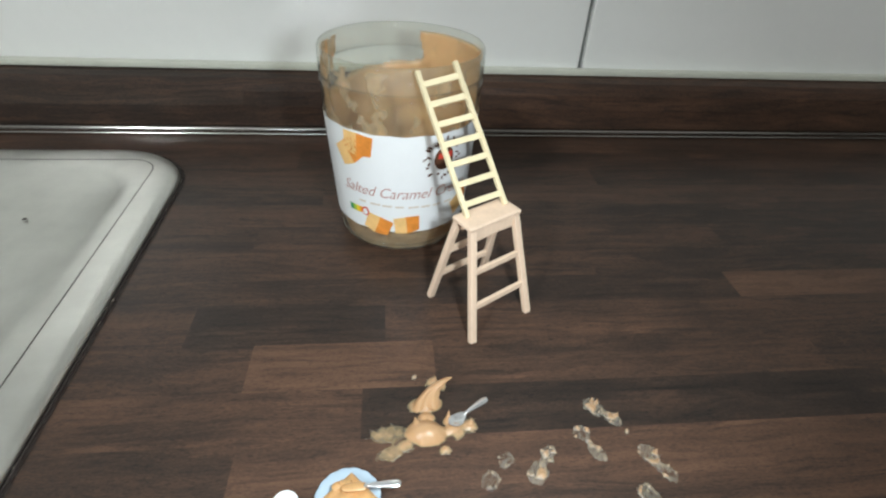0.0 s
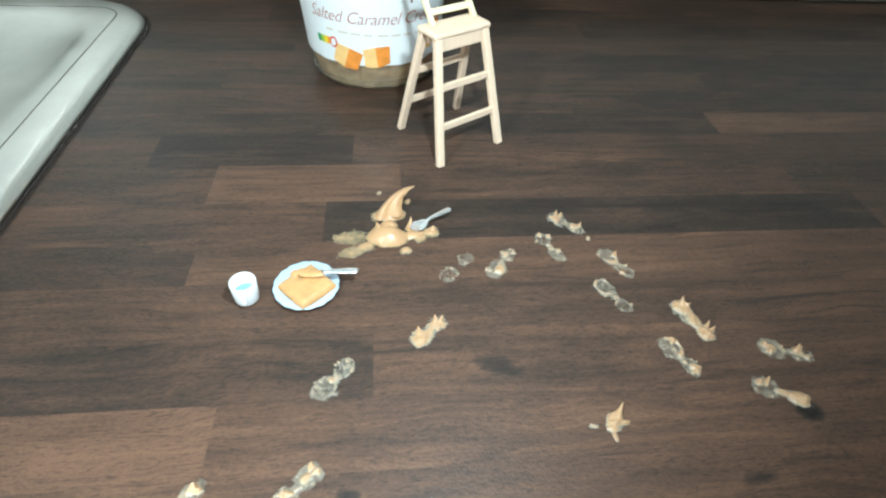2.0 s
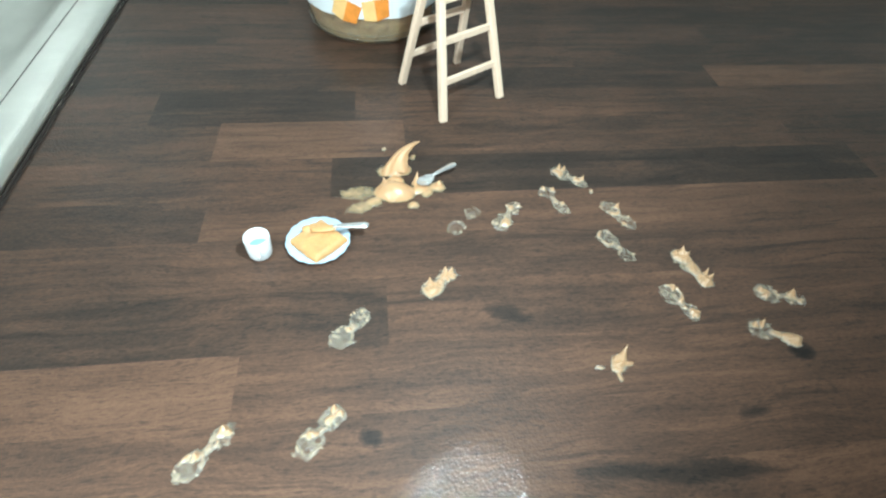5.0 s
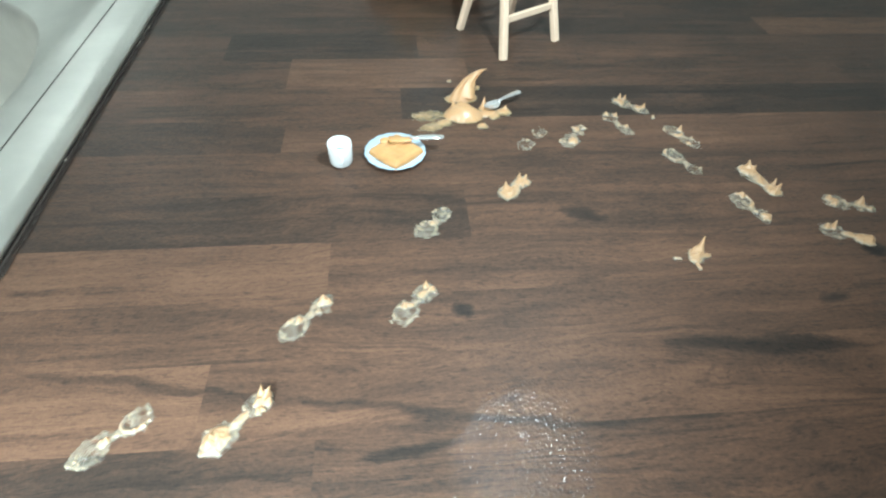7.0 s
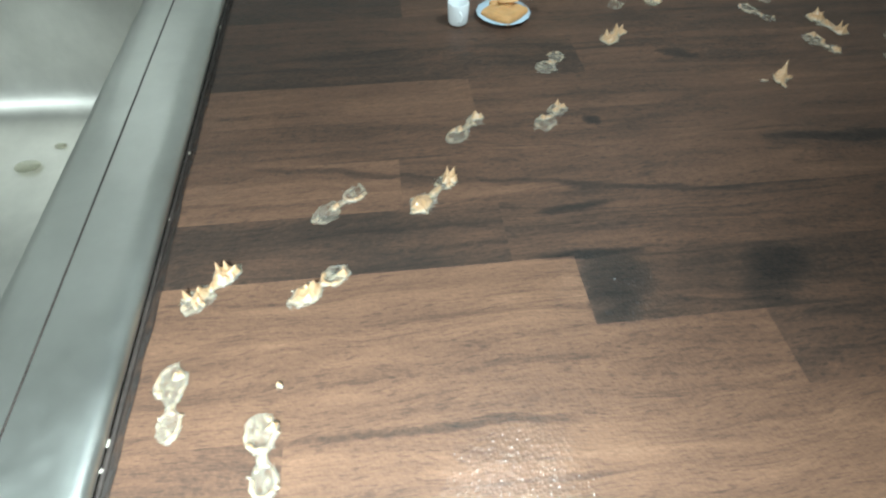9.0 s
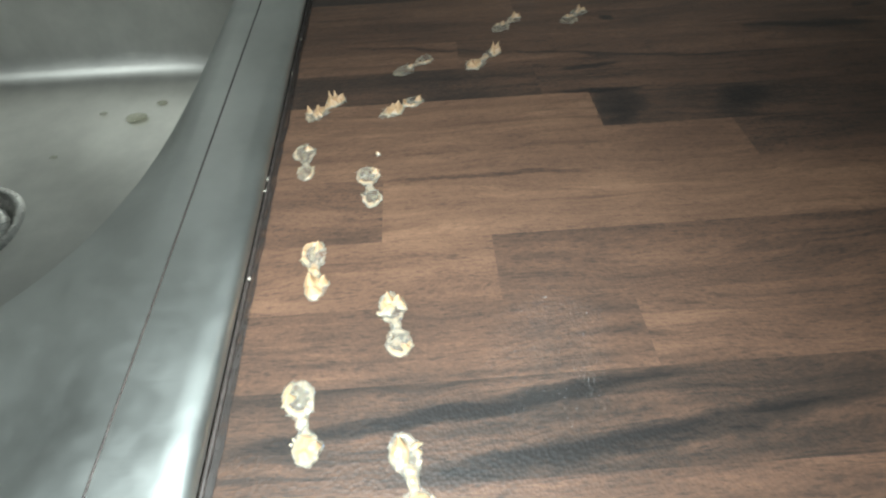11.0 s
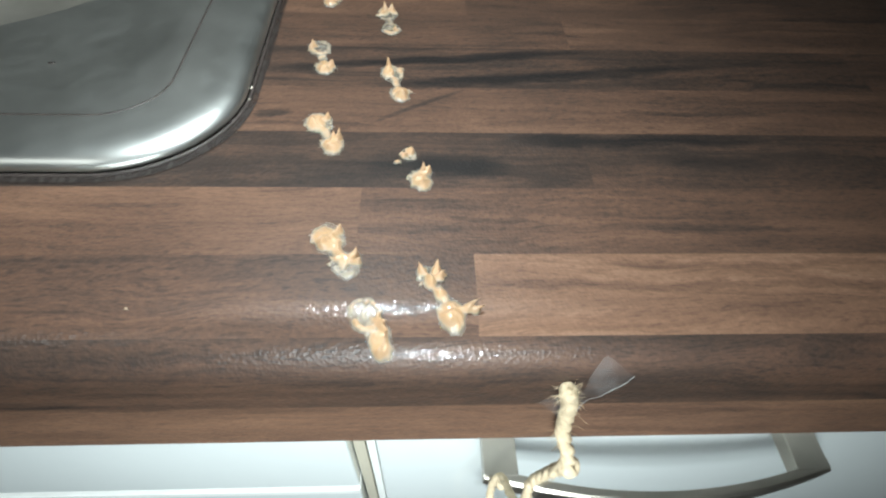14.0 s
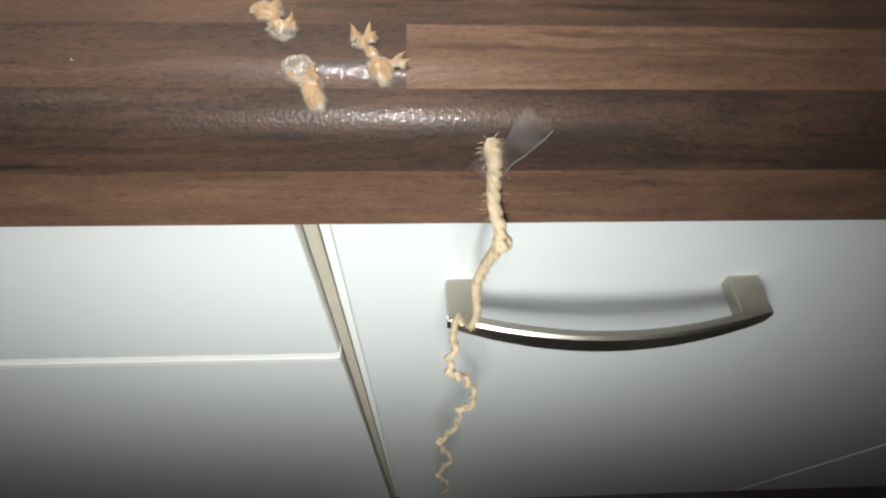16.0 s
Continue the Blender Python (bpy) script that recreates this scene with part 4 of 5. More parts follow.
# Each print: sole and heel centres, thickness, then how sole and heel look (f: faint specks, r: clear ring, c: ring with
# a thick side, p: ragged patch, P: full thick patch) with the patch's direction, and pulled-up tips as
# (0 sole or 1 heel, direction, reach, height, lean outwards), all in degrees and millimetres.
PRINTS = [
    ((0.2054, 0.3230), (0.2092, 0.3163), 0.8, "c", 300, "r", 220, ((0, 10, 2.4, 1.4, 0.5),)),
    ((0.1997, 0.3089), (0.2037, 0.3011), 0.8, "c", 200, "f", 0, ()),
    ((0.2216, 0.2986), (0.2258, 0.2896), 1.2, "P", 60, "P", 250, ((0, 70, 2.4, 1.8, 0.8), (0, 20, 2.6, 1.5, 0.8), (1, 60, 2.4, 1.6, 0.8), (1, 10, 2.0, 1.4, 0.6))),
    ((0.2127, 0.2848), (0.2160, 0.2780), 1.0, "c", 20, "p", 310, ((0, 60, 2.2, 1.0, 0.2),)),
    ((0.2434, 0.2828), (0.2514, 0.2803), 0.8, "p", 160, "p", 150, ((1, 120, 1.6, 2.6, 0.2), (0, 150, 2.4, 1.2, 0.6))),
    ((0.2347, 0.2701), (0.2417, 0.2665), 1.2, "r", 140, "P", 330, ((0, 70, 1.6, 1.4, 0.4), (0, 140, 2.2, 1.3, 0.6))),
    ((0.1923, 0.3432), (0.1981, 0.3374), 0.9, "p", 200, "p", 120, ((0, 90, 2.0, 2.2, 0.4), (0, 40, 2.2, 1.8, 0.6), (1, 40, 1.8, 1.6, 0.5))),
    ((0.1845, 0.3324), (0.1878, 0.3245), 0.55, "f", 0, "r", 0, ((0, 120, 2.2, 1.2, 0.3), (0, 20, 2.4, 1.2, 0.3), (1, 60, 1.8, 1.0, 0.3))),
    ((0.1495, 0.3172), (0.1558, 0.3238), 0.28, "f", 0, "f", 0, ()),
    ((0.1656, 0.3186), (0.1704, 0.3252), 0.7, "p", 330, "p", 200, ()),
    ((0.1392, 0.2920), (0.1437, 0.2966), 1.1, "P", 260, "p", 200, ((0, 120, 2.0, 1.6, 0.3), (1, 40, 2.2, 1.6, 0.5), (1, 100, 1.8, 1.4, 0.3))),
    ((0.1122, 0.2771), (0.1171, 0.2828), 0.55, "r", 40, "r", 250, ((0, 50, 2.6, 0.9, 0.1),)),
    ((0.1051, 0.2479), (0.1102, 0.2538), 0.65, "r", 60, "p", 230, ((1, 80, 2.0, 1.5, 0.5), (1, 20, 2.0, 1.3, 0.5), (0, 100, 2.0, 1.0, 0.2))),
    ((0.0779, 0.2447), (0.0838, 0.2512), 0.7, "c", 60, "p", 60, ((0, 60, 2.2, 1.3, 0.2), (1, 70, 1.6, 1.6, 0.5), (1, 20, 2.0, 1.2, 0.5))),
    ((0.0407, 0.2172), (0.0475, 0.2234), 0.8, "r", 40, "c", 250, ((0, 40, 3.2, 1.0, 0.3),)),
    ((0.0654, 0.2181), (0.0721, 0.2253), 1.2, "P", 200, "p", 40, ((1, 75, 2.4, 2.4, 1.0), (1, 40, 2.8, 2.2, 1.2), (1, 5, 2.4, 1.6, 0.9))),
    ((0.0125, 0.1936), (0.0182, 0.1997), 1.3, "p", 40, "P", 200, ((1, 150, 2.2, 2.6, 0.2), (1, 100, 1.8, 1.8, 0.2), (0, 80, 2.2, 1.2, 0.1), (0, 165, 2.6, 1.5, 0.2), (1, 20, 2.2, 1.2, 0.6))),
    ((0.0363, 0.1921), (0.0429, 0.1970), 1.0, "P", 30, "c", 240, ((0, 80, 1.6, 1.4, 0.0), (0, 40, 2.8, 1.6, 0.2), (1, 0, 2.2, 1.6, 0.6))),
    ((0.0108, 0.1736), (0.0122, 0.1648), 0.6, "c", 180, "c", 0, ((0, 60, 2.0, 1.0, 0.2),)),
    ((0.0296, 0.1617), (0.0311, 0.1527), 0.7, "c", 300, "c", 250, ((0, 20, 2.4, 1.2, 0.6),)),
    ((0.0178, 0.1337), (0.0190, 0.1234), 1.2, "c", 160, "P", 260, ((1, 130, 1.6, 4.0, -0.6), (1, 30, 2.4, 2.0, 0.6), (0, 60, 2.0, 2.2, 0.4))),
    ((0.0365, 0.1166), (0.0381, 0.1074), 1.0, "p", 180, "c", 280, ((0, 110, 1.8, 1.8, 0.5), (0, 40, 1.8, 1.6, 0.6), (1, 310, 2.0, 1.3, 0.4))),
    ((0.0186, 0.0965), (0.0210, 0.0867), 1.0, "c", 210, "P", 270, ((0, 190, 1.6, 2.4, 0.2), (1, 0, 2.0, 1.3, 0.5))),
    ((0.0391, 0.0843), (0.0413, 0.0753), 1.2, "p", 190, "P", 290, ((0, 120, 1.8, 2.2, 0.3), (1, 300, 2.2, 1.2, 0.6))),
    ((0.0223, 0.0628), (0.0262, 0.0548), 1.1, "P", 200, "P", 270, ((1, 40, 2.2, 2.2, 0.5), (1, 75, 1.6, 2.0, 0.2), (0, 30, 2.4, 1.2, 0.4))),
    ((0.0440, 0.0515), (0.0468, 0.0433), 1.0, "p", 60, "P", 260, ((1, 80, 2.6, 1.5, 0.6), (1, 55, 2.8, 1.4, 0.8))),
    ((0.0285, 0.0267), (0.0322, 0.0203), 1.1, "P", 250, "p", 110, ((0, 30, 2.4, 1.8, 0.6), (1, 40, 2.4, 1.8, 0.8), (1, 0, 2.6, 1.5, 0.7), (0, 250, 2.6, 1.0, 0.3))),
    ((0.0485, 0.0168), (0.0522, 0.0094), 1.2, "p", 270, "P", 260, ((0, 140, 2.2, 1.6, 0.9), (0, 60, 2.2, 1.6, 0.8), (0, 10, 2.0, 1.2, 0.8), (1, 15, 3.2, 1.4, 2.2), (1, 5, 4.2, 0.9, 2.2))),
    ((0.0368, 0.0092), (0.0394, 0.0050), 1.0, "c", 290, "P", 270, ((0, 330, 3.2, 1.2, 1.8), (0, 320, 4.2, 0.8, 1.6))),
]


def footprints():
    for n, (a, b, fat, sole, sole_turn, heel, heel_turn, tips) in enumerate(PRINTS):
        rnd = random.Random(100 + n)
        turn = math.atan2(b[1] - a[1], b[0] - a[0])
        gap = math.hypot(b[0] - a[0], b[1] - a[1])
        film = (0.00046 if n >= 16 else 0.00036) if fat > 0.5 else 0.00022
        sizes = (0.55 if n == 25 else 0.75 if n == 27 else 0.85 if n == 28 else 1.0, 0.72 if n == 28 else 0.85)
        lobes, spikes = [], []

        def speck(p, size, reach, count):
            for _ in range(count):
                w = rnd.uniform(0, 2 * math.pi)
                lobes.append((p[0] + reach * size * math.cos(w), p[1] + reach * 0.8 * size * math.sin(w), rnd.uniform(0.0004, 0.0009), rnd.uniform(0.0003, 0.0005), w, 0.0006, 0.0))

        for p, size, look_of, aim in ((a, sizes[0], sole, sole_turn), (b, sizes[1], heel, heel_turn)):
            w0, wide = math.radians(aim), rnd.uniform(0.95, 1.12)
            c, d = math.cos(w0), math.sin(w0)
            if look_of == "f":
                lobes.append((p[0], p[1], 0.0038 * size, 0.0029 * size, turn, 0.00018, 0.9))
                speck(p, size, 0.0030, 8)
                continue
            lobes.append((p[0], p[1], 0.0045 * size, 0.0032 * wide * size, turn, film, 0.55 if look_of in "rc" else 0.4))
            speck(p, size, 0.0034, 3)
            if look_of == "c":
                for k in range(6):
                    w = w0 - turn + (k - 2.5) * 0.48
                    u, v = 0.0033 * size * math.cos(w), 0.0023 * wide * size * math.sin(w)
                    lobes.append((p[0] + u * math.cos(turn) - v * math.sin(turn), p[1] + u * math.sin(turn) + v * math.cos(turn), 0.0013 * size, 0.0008 * size, turn + w + 1.57, 0.0009 * fat * rnd.uniform(0.6, 1.2), 0.0))
            elif look_of == "r" and fat > 0.6:
                lobes.append((p[0] + 0.0022 * c * size, p[1] + 0.0022 * d * size, 0.0013, 0.0009, w0 + 1.57, 0.0009, 0.0))
            elif look_of == "p":
                lobes.append((p[0] + 0.0009 * c, p[1] + 0.0009 * d, 0.0027 * size, 0.0019 * size, turn + rnd.uniform(-0.4, 0.4), 0.0011 * fat, 0.0))
                for _ in range(3):
                    w = rnd.uniform(0, 2 * math.pi)
                    lobes.append((p[0] + 0.0022 * size * math.cos(w), p[1] + 0.0020 * size * math.sin(w), rnd.uniform(0.0009, 0.0014), 0.0007, w, 0.0009 * fat, 0.0))
            elif look_of == "P":
                lobes.append((p[0] + 0.0005 * c, p[1] + 0.0005 * d, 0.0040 * size, 0.0030 * size, turn + rnd.uniform(-0.2, 0.2), 0.0012 * fat, 0.0))
                lobes.append((p[0] + 0.0016 * c, p[1] + 0.0016 * d, 0.0020 * size, 0.0014 * size, w0 + 1.57, 0.0014 * fat, 0.0))
        if fat > 0.5 and n != 25:
            lobes.append(((a[0] + b[0]) / 2, (a[1] + b[1]) / 2, gap * 0.36, 0.0029 if n == 2 else 0.0014, turn, 0.0004 + 0.0005 * (fat > 1), 0.0))
        for which, aim, reach, tall, lean in tips:
            p, c, d = (a, b)[which], math.cos(math.radians(aim)), math.sin(math.radians(aim))
            reach, tall, lean = reach / 1000, tall / 1000, lean / 1000
            lobes.append((p[0] + reach * 0.8 * c, p[1] + reach * 0.8 * d, 0.0012 + lean * 0.5, 0.0007, math.radians(aim), 0.0009 * fat, 0.0))
            spikes.append((p[0] + reach * c, p[1] + reach * d, max(rnd.uniform(0.0010, 0.0015), 0.5 * tall), tall, lean * c, lean * d + tall * 0.15))
        kind = "thin see-through caramel footprint on the dark worktop" if fat < 0.6 else ("thick caramel footprint with pulled-up tips on worktop" if len(tips) > 2 else ("ring-edged caramel footprint on the dark worktop" if {sole, heel} <= set("rcf") else "beige caramel footprint on the dark worktop"))
        splat("footprint", kind, lobes, spikes, n + 1.0, FOOT, TRAIL, category="footprint", cell=0.00022, even=0.45, fray=0.9 if n < 16 else 0.6)
    # a blot with a tall tip, and crumbs of caramel
    splat("caramel_blot", "small star-shaped caramel blot with a pulled-up tip", [(0.1880, 0.2622, 0.0034, 0.0024, 0.9, 0.0011, 0), (0.1868, 0.2590, 0.0022, 0.0010, 1.7, 0.0008, 0), (0.1905, 0.2620, 0.0020, 0.0009, 0.2, 0.0008, 0)], [(0.1890, 0.2640, 0.0019, 0.0036, 0.0014, 0.0022), (0.1872, 0.2640, 0.0012, 0.0025, 0, 0)], 61.0, FOOT, category="blot")
    for n, (x, y, s) in enumerate(((0.1823, 0.2618, 0.0013), (0.2011, 0.3321, 0.0010), (0.0324, 0.1709, 0.0008), (0.0416, 0.0488, 0.0008), (0.1265, 0.3600, 0.0013), (-0.0050, 0.0105, 0.0004))):
        splat("caramel_crumb", "tiny crumb of caramel on the worktop", [(x, y, s * 1.3, s * 0.8, n * 1.1, 0.0005, 0)], [], 70.0 + n, FOOT, category="crumb", cell=0.0002)


def spill():
    """The main heap: thin fringes, a glossy dome and a curled wave behind it."""
    dome = [(0.1296, 0.3352, 0.0076, 0.0053, -0.12, 0.0042, 0), (0.1305, 0.3470, 0.0062, 0.0038, 0.10, 0.0024, 0), (0.1300, 0.3415, 0.0036, 0.0026, 0.0, 0.0018, 0), (0.1385, 0.3362, 0.0050, 0.0026, 0.35, 0.0014, 0)]
    spikes = [(0.1375, 0.3395, 0.0022, 0.0050, 0.0006, 0.0022), (0.1262, 0.3385, 0.0020, 0.0016, -0.0006, 0.0020)]
    heap = splat("caramel_spill", "glossy heap of caramel spread splashed on the worktop", dome, spikes, 5.0, CREAM, category="spill", cell=0.00030, even=1.0, fray=0.35)
    fringe = [(0.1165, 0.3355, 0.0068, 0.0036, 0.06, 0.0006, 0.3), (0.1178, 0.3286, 0.0050, 0.0028, 0.3, 0.0007, 0.2), (0.1130, 0.3352, 0.0030, 0.0018, 0.2, 0.0006, 0), (0.1222, 0.3310, 0.0036, 0.0026, 0.3, 0.0008, 0), (0.1446, 0.3375, 0.0038, 0.0028, 0.1, 0.0009, 0), (0.1410, 0.3345, 0.0030, 0.0020, 0.6, 0.0008, 0),
              (0.1355, 0.3287, 0.0022, 0.0019, 0.4, 0.0008, 0), (0.1262, 0.3470, 0.0034, 0.0026, 0.8, 0.0007, 0), (0.1330, 0.3575, 0.0030, 0.0020, 0.8, 0.0008, 0), (0.1372, 0.3545, 0.0022, 0.0014, 1.2, 0.0007, 0)]
    splat("fringe", "thin ragged film round the heap", fringe, [(0.1345, 0.3580, 0.0012, 0.0018, 0, 0.0008), (0.1455, 0.3385, 0.0012, 0.0016, 0.0006, 0.0006)], 5.0, CREAM, cell=0.00028, even=0.75, fray=1.4, parent=heap)
    # the curled wave
    bm = bmesh.new()
    tl = bm.verts.layers.float.new("thick")
    spine = smooth_path([(0.1300, 0.3462, 0.0010), (0.1308, 0.3478, 0.0040), (0.1325, 0.3490, 0.0068), (0.1350, 0.3498, 0.0090), (0.1374, 0.3505, 0.0101), (0.1394, 0.3512, 0.0102)], 6)
    rows = []
    for i, p in enumerate(spine):
        t = i / (len(spine) - 1)
        w, d = 0.0044 * (1 - t) ** 1.35 + 0.0006 * (1 - t) + 0.0003, 0.0019 * (1 - t) ** 0.9 + 0.00025
        row = []
        for k in range(20):
            a = 2 * math.pi * k / 20
            q = Vector((math.cos(a) * w * (1 + 0.16 * noise.noise(p * 420 + Vector((a, 0, 0)))), math.sin(a) * d * (1 + 0.45 * math.sin(5 * a + 3 * t)) - 0.0011 * math.cos(a) ** 2 * (1 - t), 0.25 * w * math.cos(a + 0.6) * (1 - t)))
            v = bm.verts.new(p + q)
            v.co.z = max(v.co.z, 0.0003)
            v[tl] = 1.0
            row.append(v)
        rows.append(row)
    for p, q in zip(rows, rows[1:]):
        for k in range(20):
            bm.faces.new((p[k], p[(k + 1) % 20], q[(k + 1) % 20], q[k]))
    bm.faces.new(rows[0][::-1])
    bm.faces.new(rows[-1])
    bmesh.ops.recalc_face_normals(bm, faces=bm.faces[:])
    part("curl", bm, CREAM, heap, "pulled-up curling tip", True)


# ---- doll's tableware ----
def plate_and_bread():
    x, y = 0.1040, 0.3130
    base = thing("plate", "tiny pale blue china plate with a scalloped rim", "plate")

    def wave(a, r):
        return 1 + 0.030 * abs(math.sin(a * 8)) * max(0.0, (r - 0.006) / 0.004)

    part("dish", spin([(0.0, 0.0002), (0.0060, 0.0002), (0.0066, 0.0005), (0.0098, 0.0016), (0.0100, 0.0018), (0.0098, 0.0020), (0.0068, 0.0010), (0.0060, 0.0008), (0.0, 0.0008)], x, y, 128, wave), CHINA, base, smooth=True)
    bread = thing("bread_slice", "small square bread slice spread with caramel on the plate", "bread")
    bm = bmesh.new()
    m = Matrix.Translation((x + 0.0004, y - 0.0010, 0.0019)) @ Matrix.Rotation(math.radians(43), 4, "Z")
    bmesh.ops.create_cube(bm, size=1.0, matrix=m @ Matrix.Diagonal((0.0132, 0.0128, 0.0020, 1)))
    bmesh.ops.bevel(bm, geom=bm.edges[:], offset=0.0006, segments=3, profile=0.5, affect="EDGES")
    part("crumb", bm, CRUST, bread)
    bm = bmesh.new()
    tl = bm.verts.layers.float.new("thick")
    n = 36
    g = {}
    for i in range(n + 1):
        for j in range(n + 1):
            u, v = i / n - 0.5, j / n - 0.5
            e = min(1.0, 9 * min(0.5 - abs(u), 0.5 - abs(v)))
            p = m @ Vector((u * 0.0129, v * 0.0125, 0))
            h = 0.0011 + 0.0008 * e ** 0.5 + 0.00040 * noise.noise(Vector((p.x, p.y, 0)) * 360) * e
            vv = bm.verts.new((p.x, p.y, 0.0019 + h * (1 if e > 0 else 0.6)))
            vv[tl] = 0.9
            g[i, j] = vv
    for i in range(n):
        for j in range(n):
            bm.faces.new((g[i, j], g[i + 1, j], g[i + 1, j + 1], g[i, j + 1]))
    part("spread", bm, BREAD, bread, "orange-brown caramel topping", True)
    for k, (a, b, s) in enumerate(((0.1008, 0.3160, 0.0016), (0.1032, 0.3168, 0.0018), (0.1060, 0.3150, 0.0015))):
        bm = bmesh.new()
        bmesh.ops.create_icosphere(bm, subdivisions=3, radius=s, matrix=Matrix.Translation((a, b, 0.0038)) @ Matrix.Diagonal((1.2, 0.8, 0.45, 1)))
        for v in bm.verts:
            v.co += Vector((1, 1, 0.4)) * 0.0004 * noise.noise(v.co * 900)
        part("dollop", bm, BREAD, bread, smooth=True)


def cup():
    x, y = 0.0864, 0.3096
    base = thing("cup", "tiny white china cup with pale blue drink beside the plate", "cup")
    part("body", spin([(0.0, 0.0002), (0.0032, 0.0002), (0.0036, 0.0008), (0.0038, 0.0042), (0.0039, 0.0077), (0.0038, 0.0080), (0.0035, 0.0078), (0.0033, 0.0048), (0.0031, 0.0018), (0.0, 0.0015)], x, y, 64), CHINA_WHITE, base, smooth=True)
    loop = [(x + 0.0009 * math.sin(a), y - 0.0036 - 0.0013 * math.sin(a), 0.0040 + 0.0018 * math.cos(a)) for a in [math.pi * k / 14 for k in range(15)]]
    part("handle", tube(loop, 0.00045, 8), CHINA_WHITE, base, smooth=True)
    bm = spin([(0.0, 0.0036), (0.00322, 0.0036)], x, y, 40)
    part("drink", bm, DRINK, base, "pale blue drink at the bottom")


def cutlery(name, label, category, start, end, z, bowl):
    """A doll's spoon or knife from head to handle end."""
    base = thing(name, label, category)
    a, b = Vector((*start, z)), Vector((*end, z + 0.0004))
    d = (b - a).normalized()
    s = Vector((-d.y, d.x, 0))
    L = (b - a).length

    def body(rows, thick, dish=0.0):
        bm = bmesh.new()
        rings = []
        for t, w, lift in rows:
            p = a + d * (t * L) + Vector((0, 0, lift))
            ring = []
            for k in range(10):
                c = 2 * math.pi * k / 10
                q = math.cos(c)
                ring.append(bm.verts.new(p + s * (w * q) + Vector((0, 0, thick * math.sin(c) + dish * (w / 0.0026) * (q * q - 0.5)))))
            rings.append(ring)
        for p, q in zip(rings, rings[1:]):
            for k in range(10):
                bm.faces.new((p[k], p[(k + 1) % 10], q[(k + 1) % 10], q[k]))
        bm.faces.new(rings[0][::-1])
        bm.faces.new(rings[-1])
        bmesh.ops.recalc_face_normals(bm, faces=bm.faces[:])
        return bm

    if bowl:
        head = [(0.0, 0.0005, 0.0003), (0.05, 0.0018, 0.0), (0.14, 0.0026, -0.0004), (0.24, 0.0025, -0.0005), (0.34, 0.0016, 0.0), (0.40, 0.0007, 0.0004)]
        part("bowl", body(head, 0.00035, 0.0009), SILVER, base, smooth=True)
    else:
        head = [(0.0, 0.0005, 0.0), (0.04, 0.0012, 0.0), (0.15, 0.0016, 0.0), (0.38, 0.0015, 0.0), (0.42, 0.0008, 0.0)]
        part("blade", body(head, 0.00045), BREAD, base, "blade coated with caramel", True)
    grip = [(0.38, 0.0006, 0.0004), (0.46, 0.0006, 0.0006), (0.55, 0.0009, 0.0007), (0.80, 0.0013, 0.0006), (0.94, 0.0014, 0.0004), (0.985, 0.0010, 0.0004), (1.0, 0.0003, 0.0004)]
    part("grip", body(grip, 0.0005), SILVER, base, smooth=True)


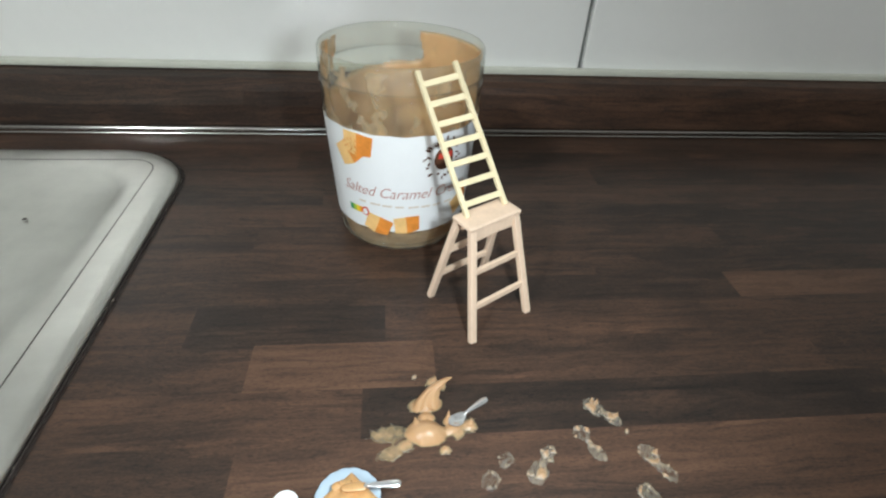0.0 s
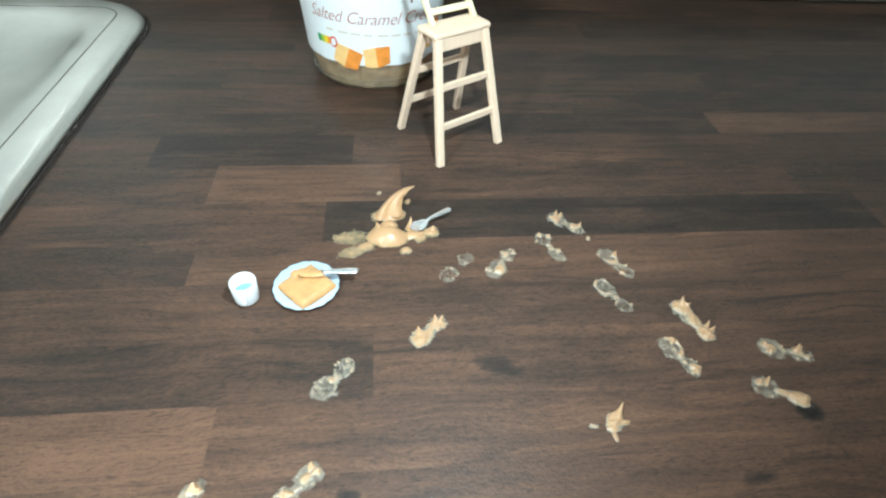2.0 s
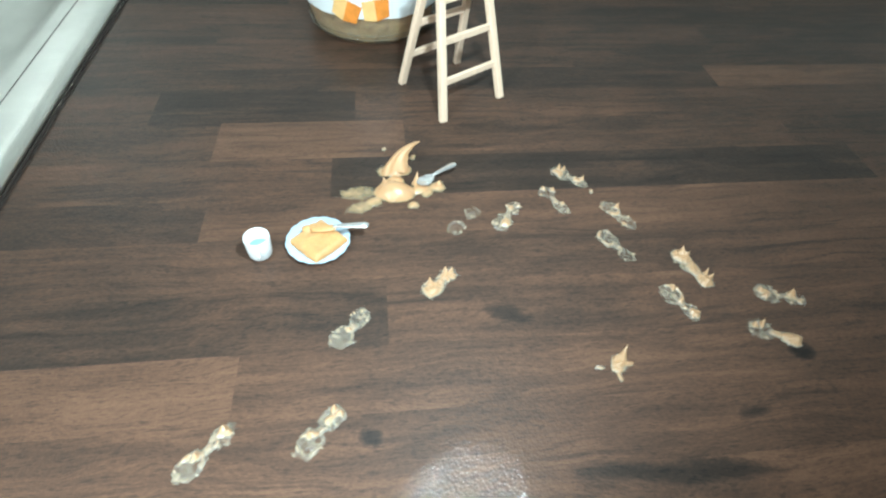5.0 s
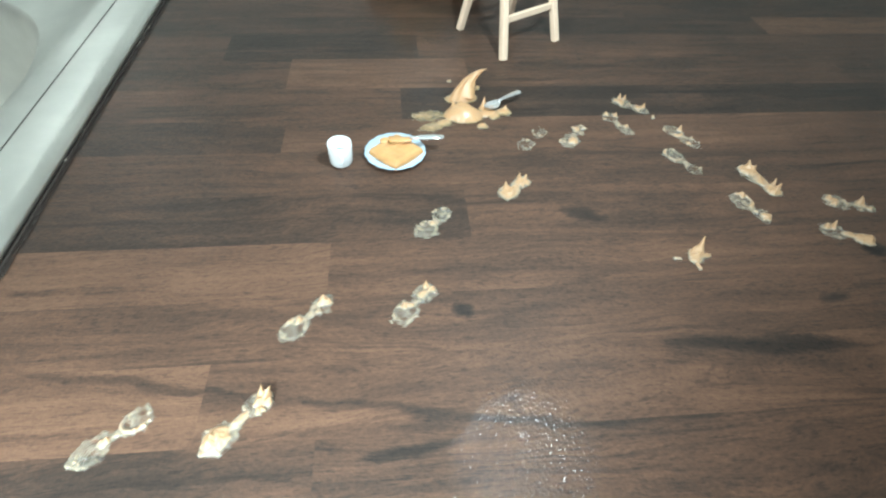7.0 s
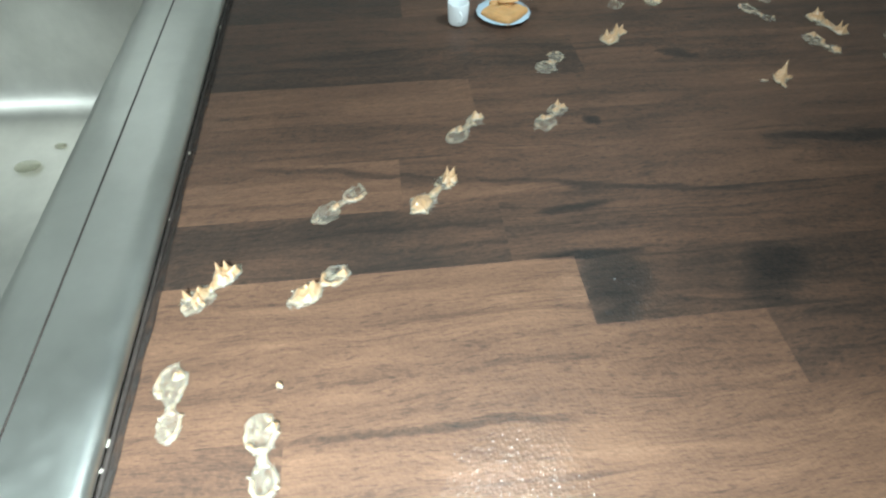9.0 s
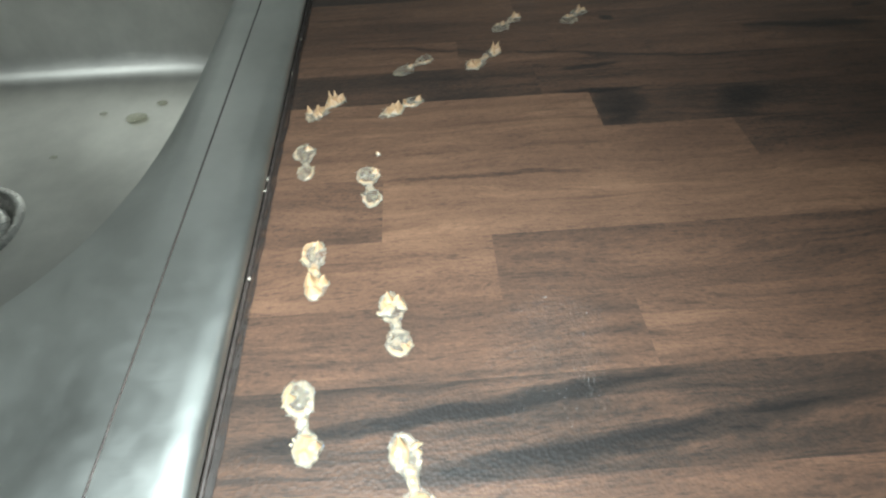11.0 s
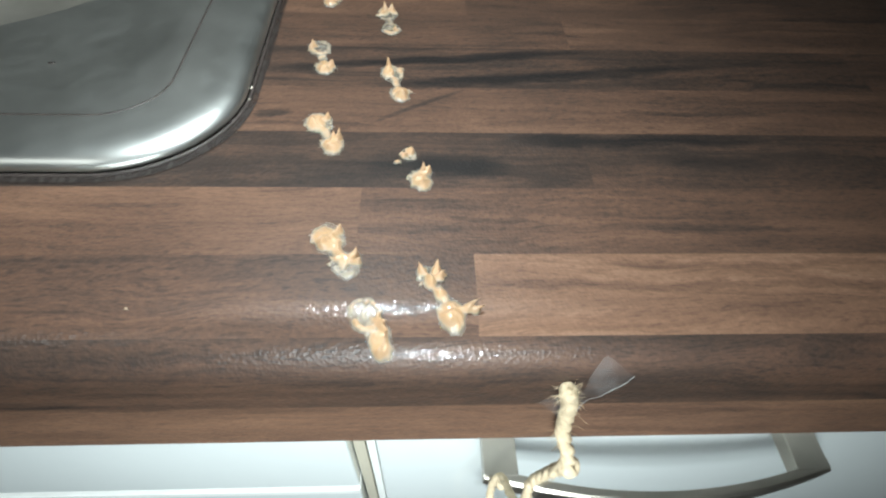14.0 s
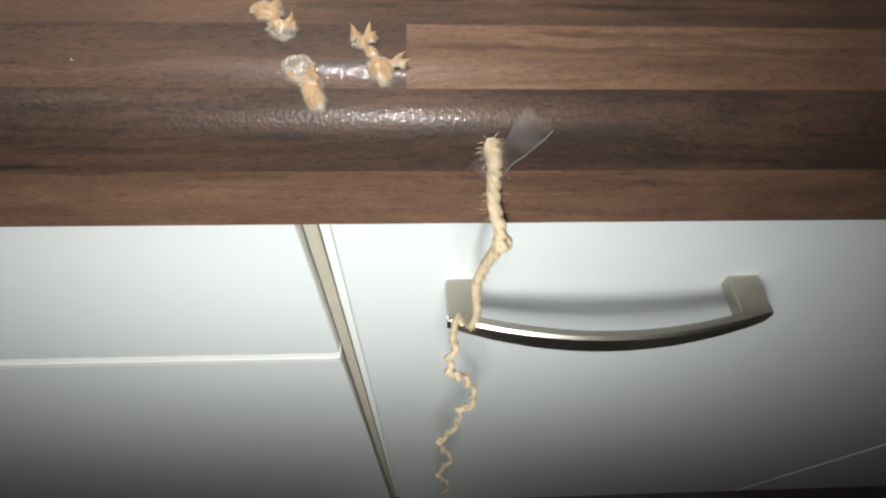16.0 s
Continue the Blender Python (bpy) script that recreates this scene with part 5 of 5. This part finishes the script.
# ---- string and tape ----
def string():
    base = thing("jute_string", "knotted jute string taped to the worktop edge, hanging down", "string")
    pts = [(0.0735, -0.0006, -0.0098), (0.0740, -0.0018, -0.0120), (0.0748, -0.0022, -0.0160), (0.0757, -0.0030, -0.0260), (0.0782, -0.0062, -0.0360), (0.0764, -0.0045, -0.0500), (0.0752, -0.0030, -0.0640), (0.0772, -0.0020, -0.0840), (0.0765, 0.0010, -0.1000), (0.0755, 0.0120, -0.1140), (0.0738, 0.0130, -0.1190), (0.0728, 0.0118, -0.1260), (0.0722, 0.0060, -0.1420), (0.0722, 0.0030, -0.1530), (0.0795, 0.0040, -0.1640), (0.0845, 0.0050, -0.1850), (0.0842, 0.0050, -0.2080), (0.0800, 0.0050, -0.2160), (0.0795, 0.0055, -0.2480), (0.0745, 0.0060, -0.2800), (0.0708, 0.0065, -0.2950), (0.0760, 0.0070, -0.3250), (0.0812, 0.0070, -0.3550), (0.0770, 0.0072, -0.3900), (0.0735, 0.0075, -0.4250), (0.0790, 0.0080, -0.4500), (0.0850, 0.0080, -0.4850), (0.0810, 0.0085, -0.5600), (0.0830, 0.0085, -0.6600), (0.0800, 0.0090, -0.7800)]
    path = smooth_path(pts, 14)
    for i, p in enumerate(path):
        if p.z < -0.135:
            path[i] = p + Vector((0.0013 * math.sin(i * 0.55) + 0.0007 * math.sin(i * 0.21), 0.0011 * math.cos(i * 0.55), 0.0))
    for s in range(3):
        q = []
        for i, p in enumerate(path):
            a = i * 0.42 + s * 2 * math.pi / 3
            w = 0.00065 if p.z > -0.045 else 0.0006
            q.append(p + Vector((math.cos(a) * w, math.sin(a) * w, 0.25 * w * math.sin(a))))
        r = [min(0.00105, 0.0005 + 0.00009 * i) if p.z > -0.045 else 0.00095 for i, p in enumerate(path)]
        part("strand", tube(q, r, 7), JUTE, base, smooth=True)
    rnd, hairs = random.Random(21), []
    for _ in range(170):
        p = path[min(len(path) - 1, int(rnd.random() ** 1.6 * len(path)))]
        d = Vector((rnd.uniform(-1, 1), rnd.uniform(-1, 0.3), rnd.uniform(-0.7, 0.7))).normalized()
        l = rnd.uniform(0.0012, 0.0036)
        e = Vector((rnd.uniform(-1, 1), rnd.uniform(-1, 1), rnd.uniform(-1, 1))) * l * 0.4
        f = d.cross(e) * 0.6
        hairs.append(tube([p + d * 0.0008, p + d * l * 0.4 + f * 0.5, p + d * l * 0.75 + e * 0.6, p + d * l * 0.9 + e + f * 0.4], [0.00006, 0.00005, 0.00004, 0.00002], 3))
    for _ in range(900):
        p = path[int(rnd.random() ** 1.1 * 300)]
        d = Vector((rnd.uniform(-1, 1), rnd.uniform(-0.8, 0.1), rnd.uniform(-0.9, 0.9))).normalized()
        e = Vector((rnd.uniform(-1, 1), rnd.uniform(-0.6, 0.2), rnd.uniform(-1, 0.6)))
        l = rnd.uniform(0.0012, 0.0034) * (1.0 if p.z > -0.06 else 0.7)
        hairs.append(tube([p, p + d * l * 0.6, p + d * l * 0.8 + e * l * 0.35, p + d * l * 0.6 + e * l * 0.8], [0.00006, 0.00005, 0.00004, 0.00002], 3))
    tagged(part("loose_fibres", merge(*hairs), JUTE, base), kind="stuff")
    for n, (x, y, z, s) in enumerate(((0.0785, -0.0068, -0.0365, 0.0022), (0.0754, 0.0110, -0.1175, 0.0017), (0.0722, 0.0030, -0.1525, 0.0017), (0.0846, 0.0046, -0.2100, 0.0016), (0.0708, 0.0062, -0.2940, 0.0015), (0.0738, 0.0072, -0.4240, 0.0015))):
        kn = []
        for k in range(3):
            tilt = Matrix.Rotation(k * 1.1 + n, 4, Vector((0.6, 0.5, 0.62)))
            ring = [Vector((x, y, z)) + tilt @ Vector((s * 0.75 * math.cos(a), s * 0.75 * math.sin(a), 0.0004 * math.sin(3 * a))) for a in [2 * math.pi * i / 22 for i in range(23)]]
            kn.append(tube(ring, 0.00085, 7, False))
        part("knot", merge(*kn), JUTE, base, smooth=True)


def tape():
    """A crumpled strip of clear tape over the string's end, following the rounded edge."""
    def surface(x, q):
        r = 0.0125
        if q < 0:
            return Vector((x, 0.0125 - q, 0.0))
        a = q / r
        if a < math.pi / 2:
            return Vector((x, 0.0125 - r * math.sin(a), -r + r * math.cos(a)))
        return Vector((x, 0.0, -r - (q - r * math.pi / 2)))

    bm = bmesh.new()
    n = 40
    g = {}
    c, s = math.cos(math.radians(52)), math.sin(math.radians(52))
    for i in range(n + 1):
        for j in range(n + 1):
            u, v = (i / n - 0.5) * 0.0175, (j / n - 0.5) * 0.0070
            x, q = 0.0774 + u * c + v * s, 0.0195 - u * s + v * c
            p = surface(x, q)
            w = noise.noise(Vector((u * 240, v * 240, 3))) * 0.5 + 0.5
            lift = 0.0003 + 0.0011 * w * w + 0.0026 * math.exp(-((x - 0.0748) / 0.0022) ** 2)
            nrm = Vector((0, -1, 0)) if q > 0.0125 * math.pi / 2 else Vector((0, -math.sin(max(0, q) / 0.0125), math.cos(max(0, q) / 0.0125)))
            g[i, j] = bm.verts.new(p + nrm * lift)
    for i in range(n):
        for j in range(n):
            bm.faces.new((g[i, j], g[i + 1, j], g[i + 1, j + 1], g[i, j + 1]))
    rim = [g[i, n].co.copy() for i in range(n + 1)]
    ob = part("tape", bm, TAPE, smooth=True)
    part("edge", tube(rim, 0.00006, 5), TAPE_EDGE, ob, "whitish cut edge", True)
    tagged(ob, "crumpled strip of clear adhesive tape over the string", "tape")


jar()
stool()
ladder()
spill()
footprints()
plate_and_bread()
cup()
cutlery("spoon", "tiny shiny silver toy spoon lying in the caramel spill", "spoon", (0.1378, 0.3368), (0.1525, 0.3465), 0.0026, True)
cutlery("knife", "tiny shiny silver toy knife resting on the bread", "knife", (0.1020, 0.3148), (0.1204, 0.3148), 0.0048, False)
string()
tape()
tiles()
worktop()
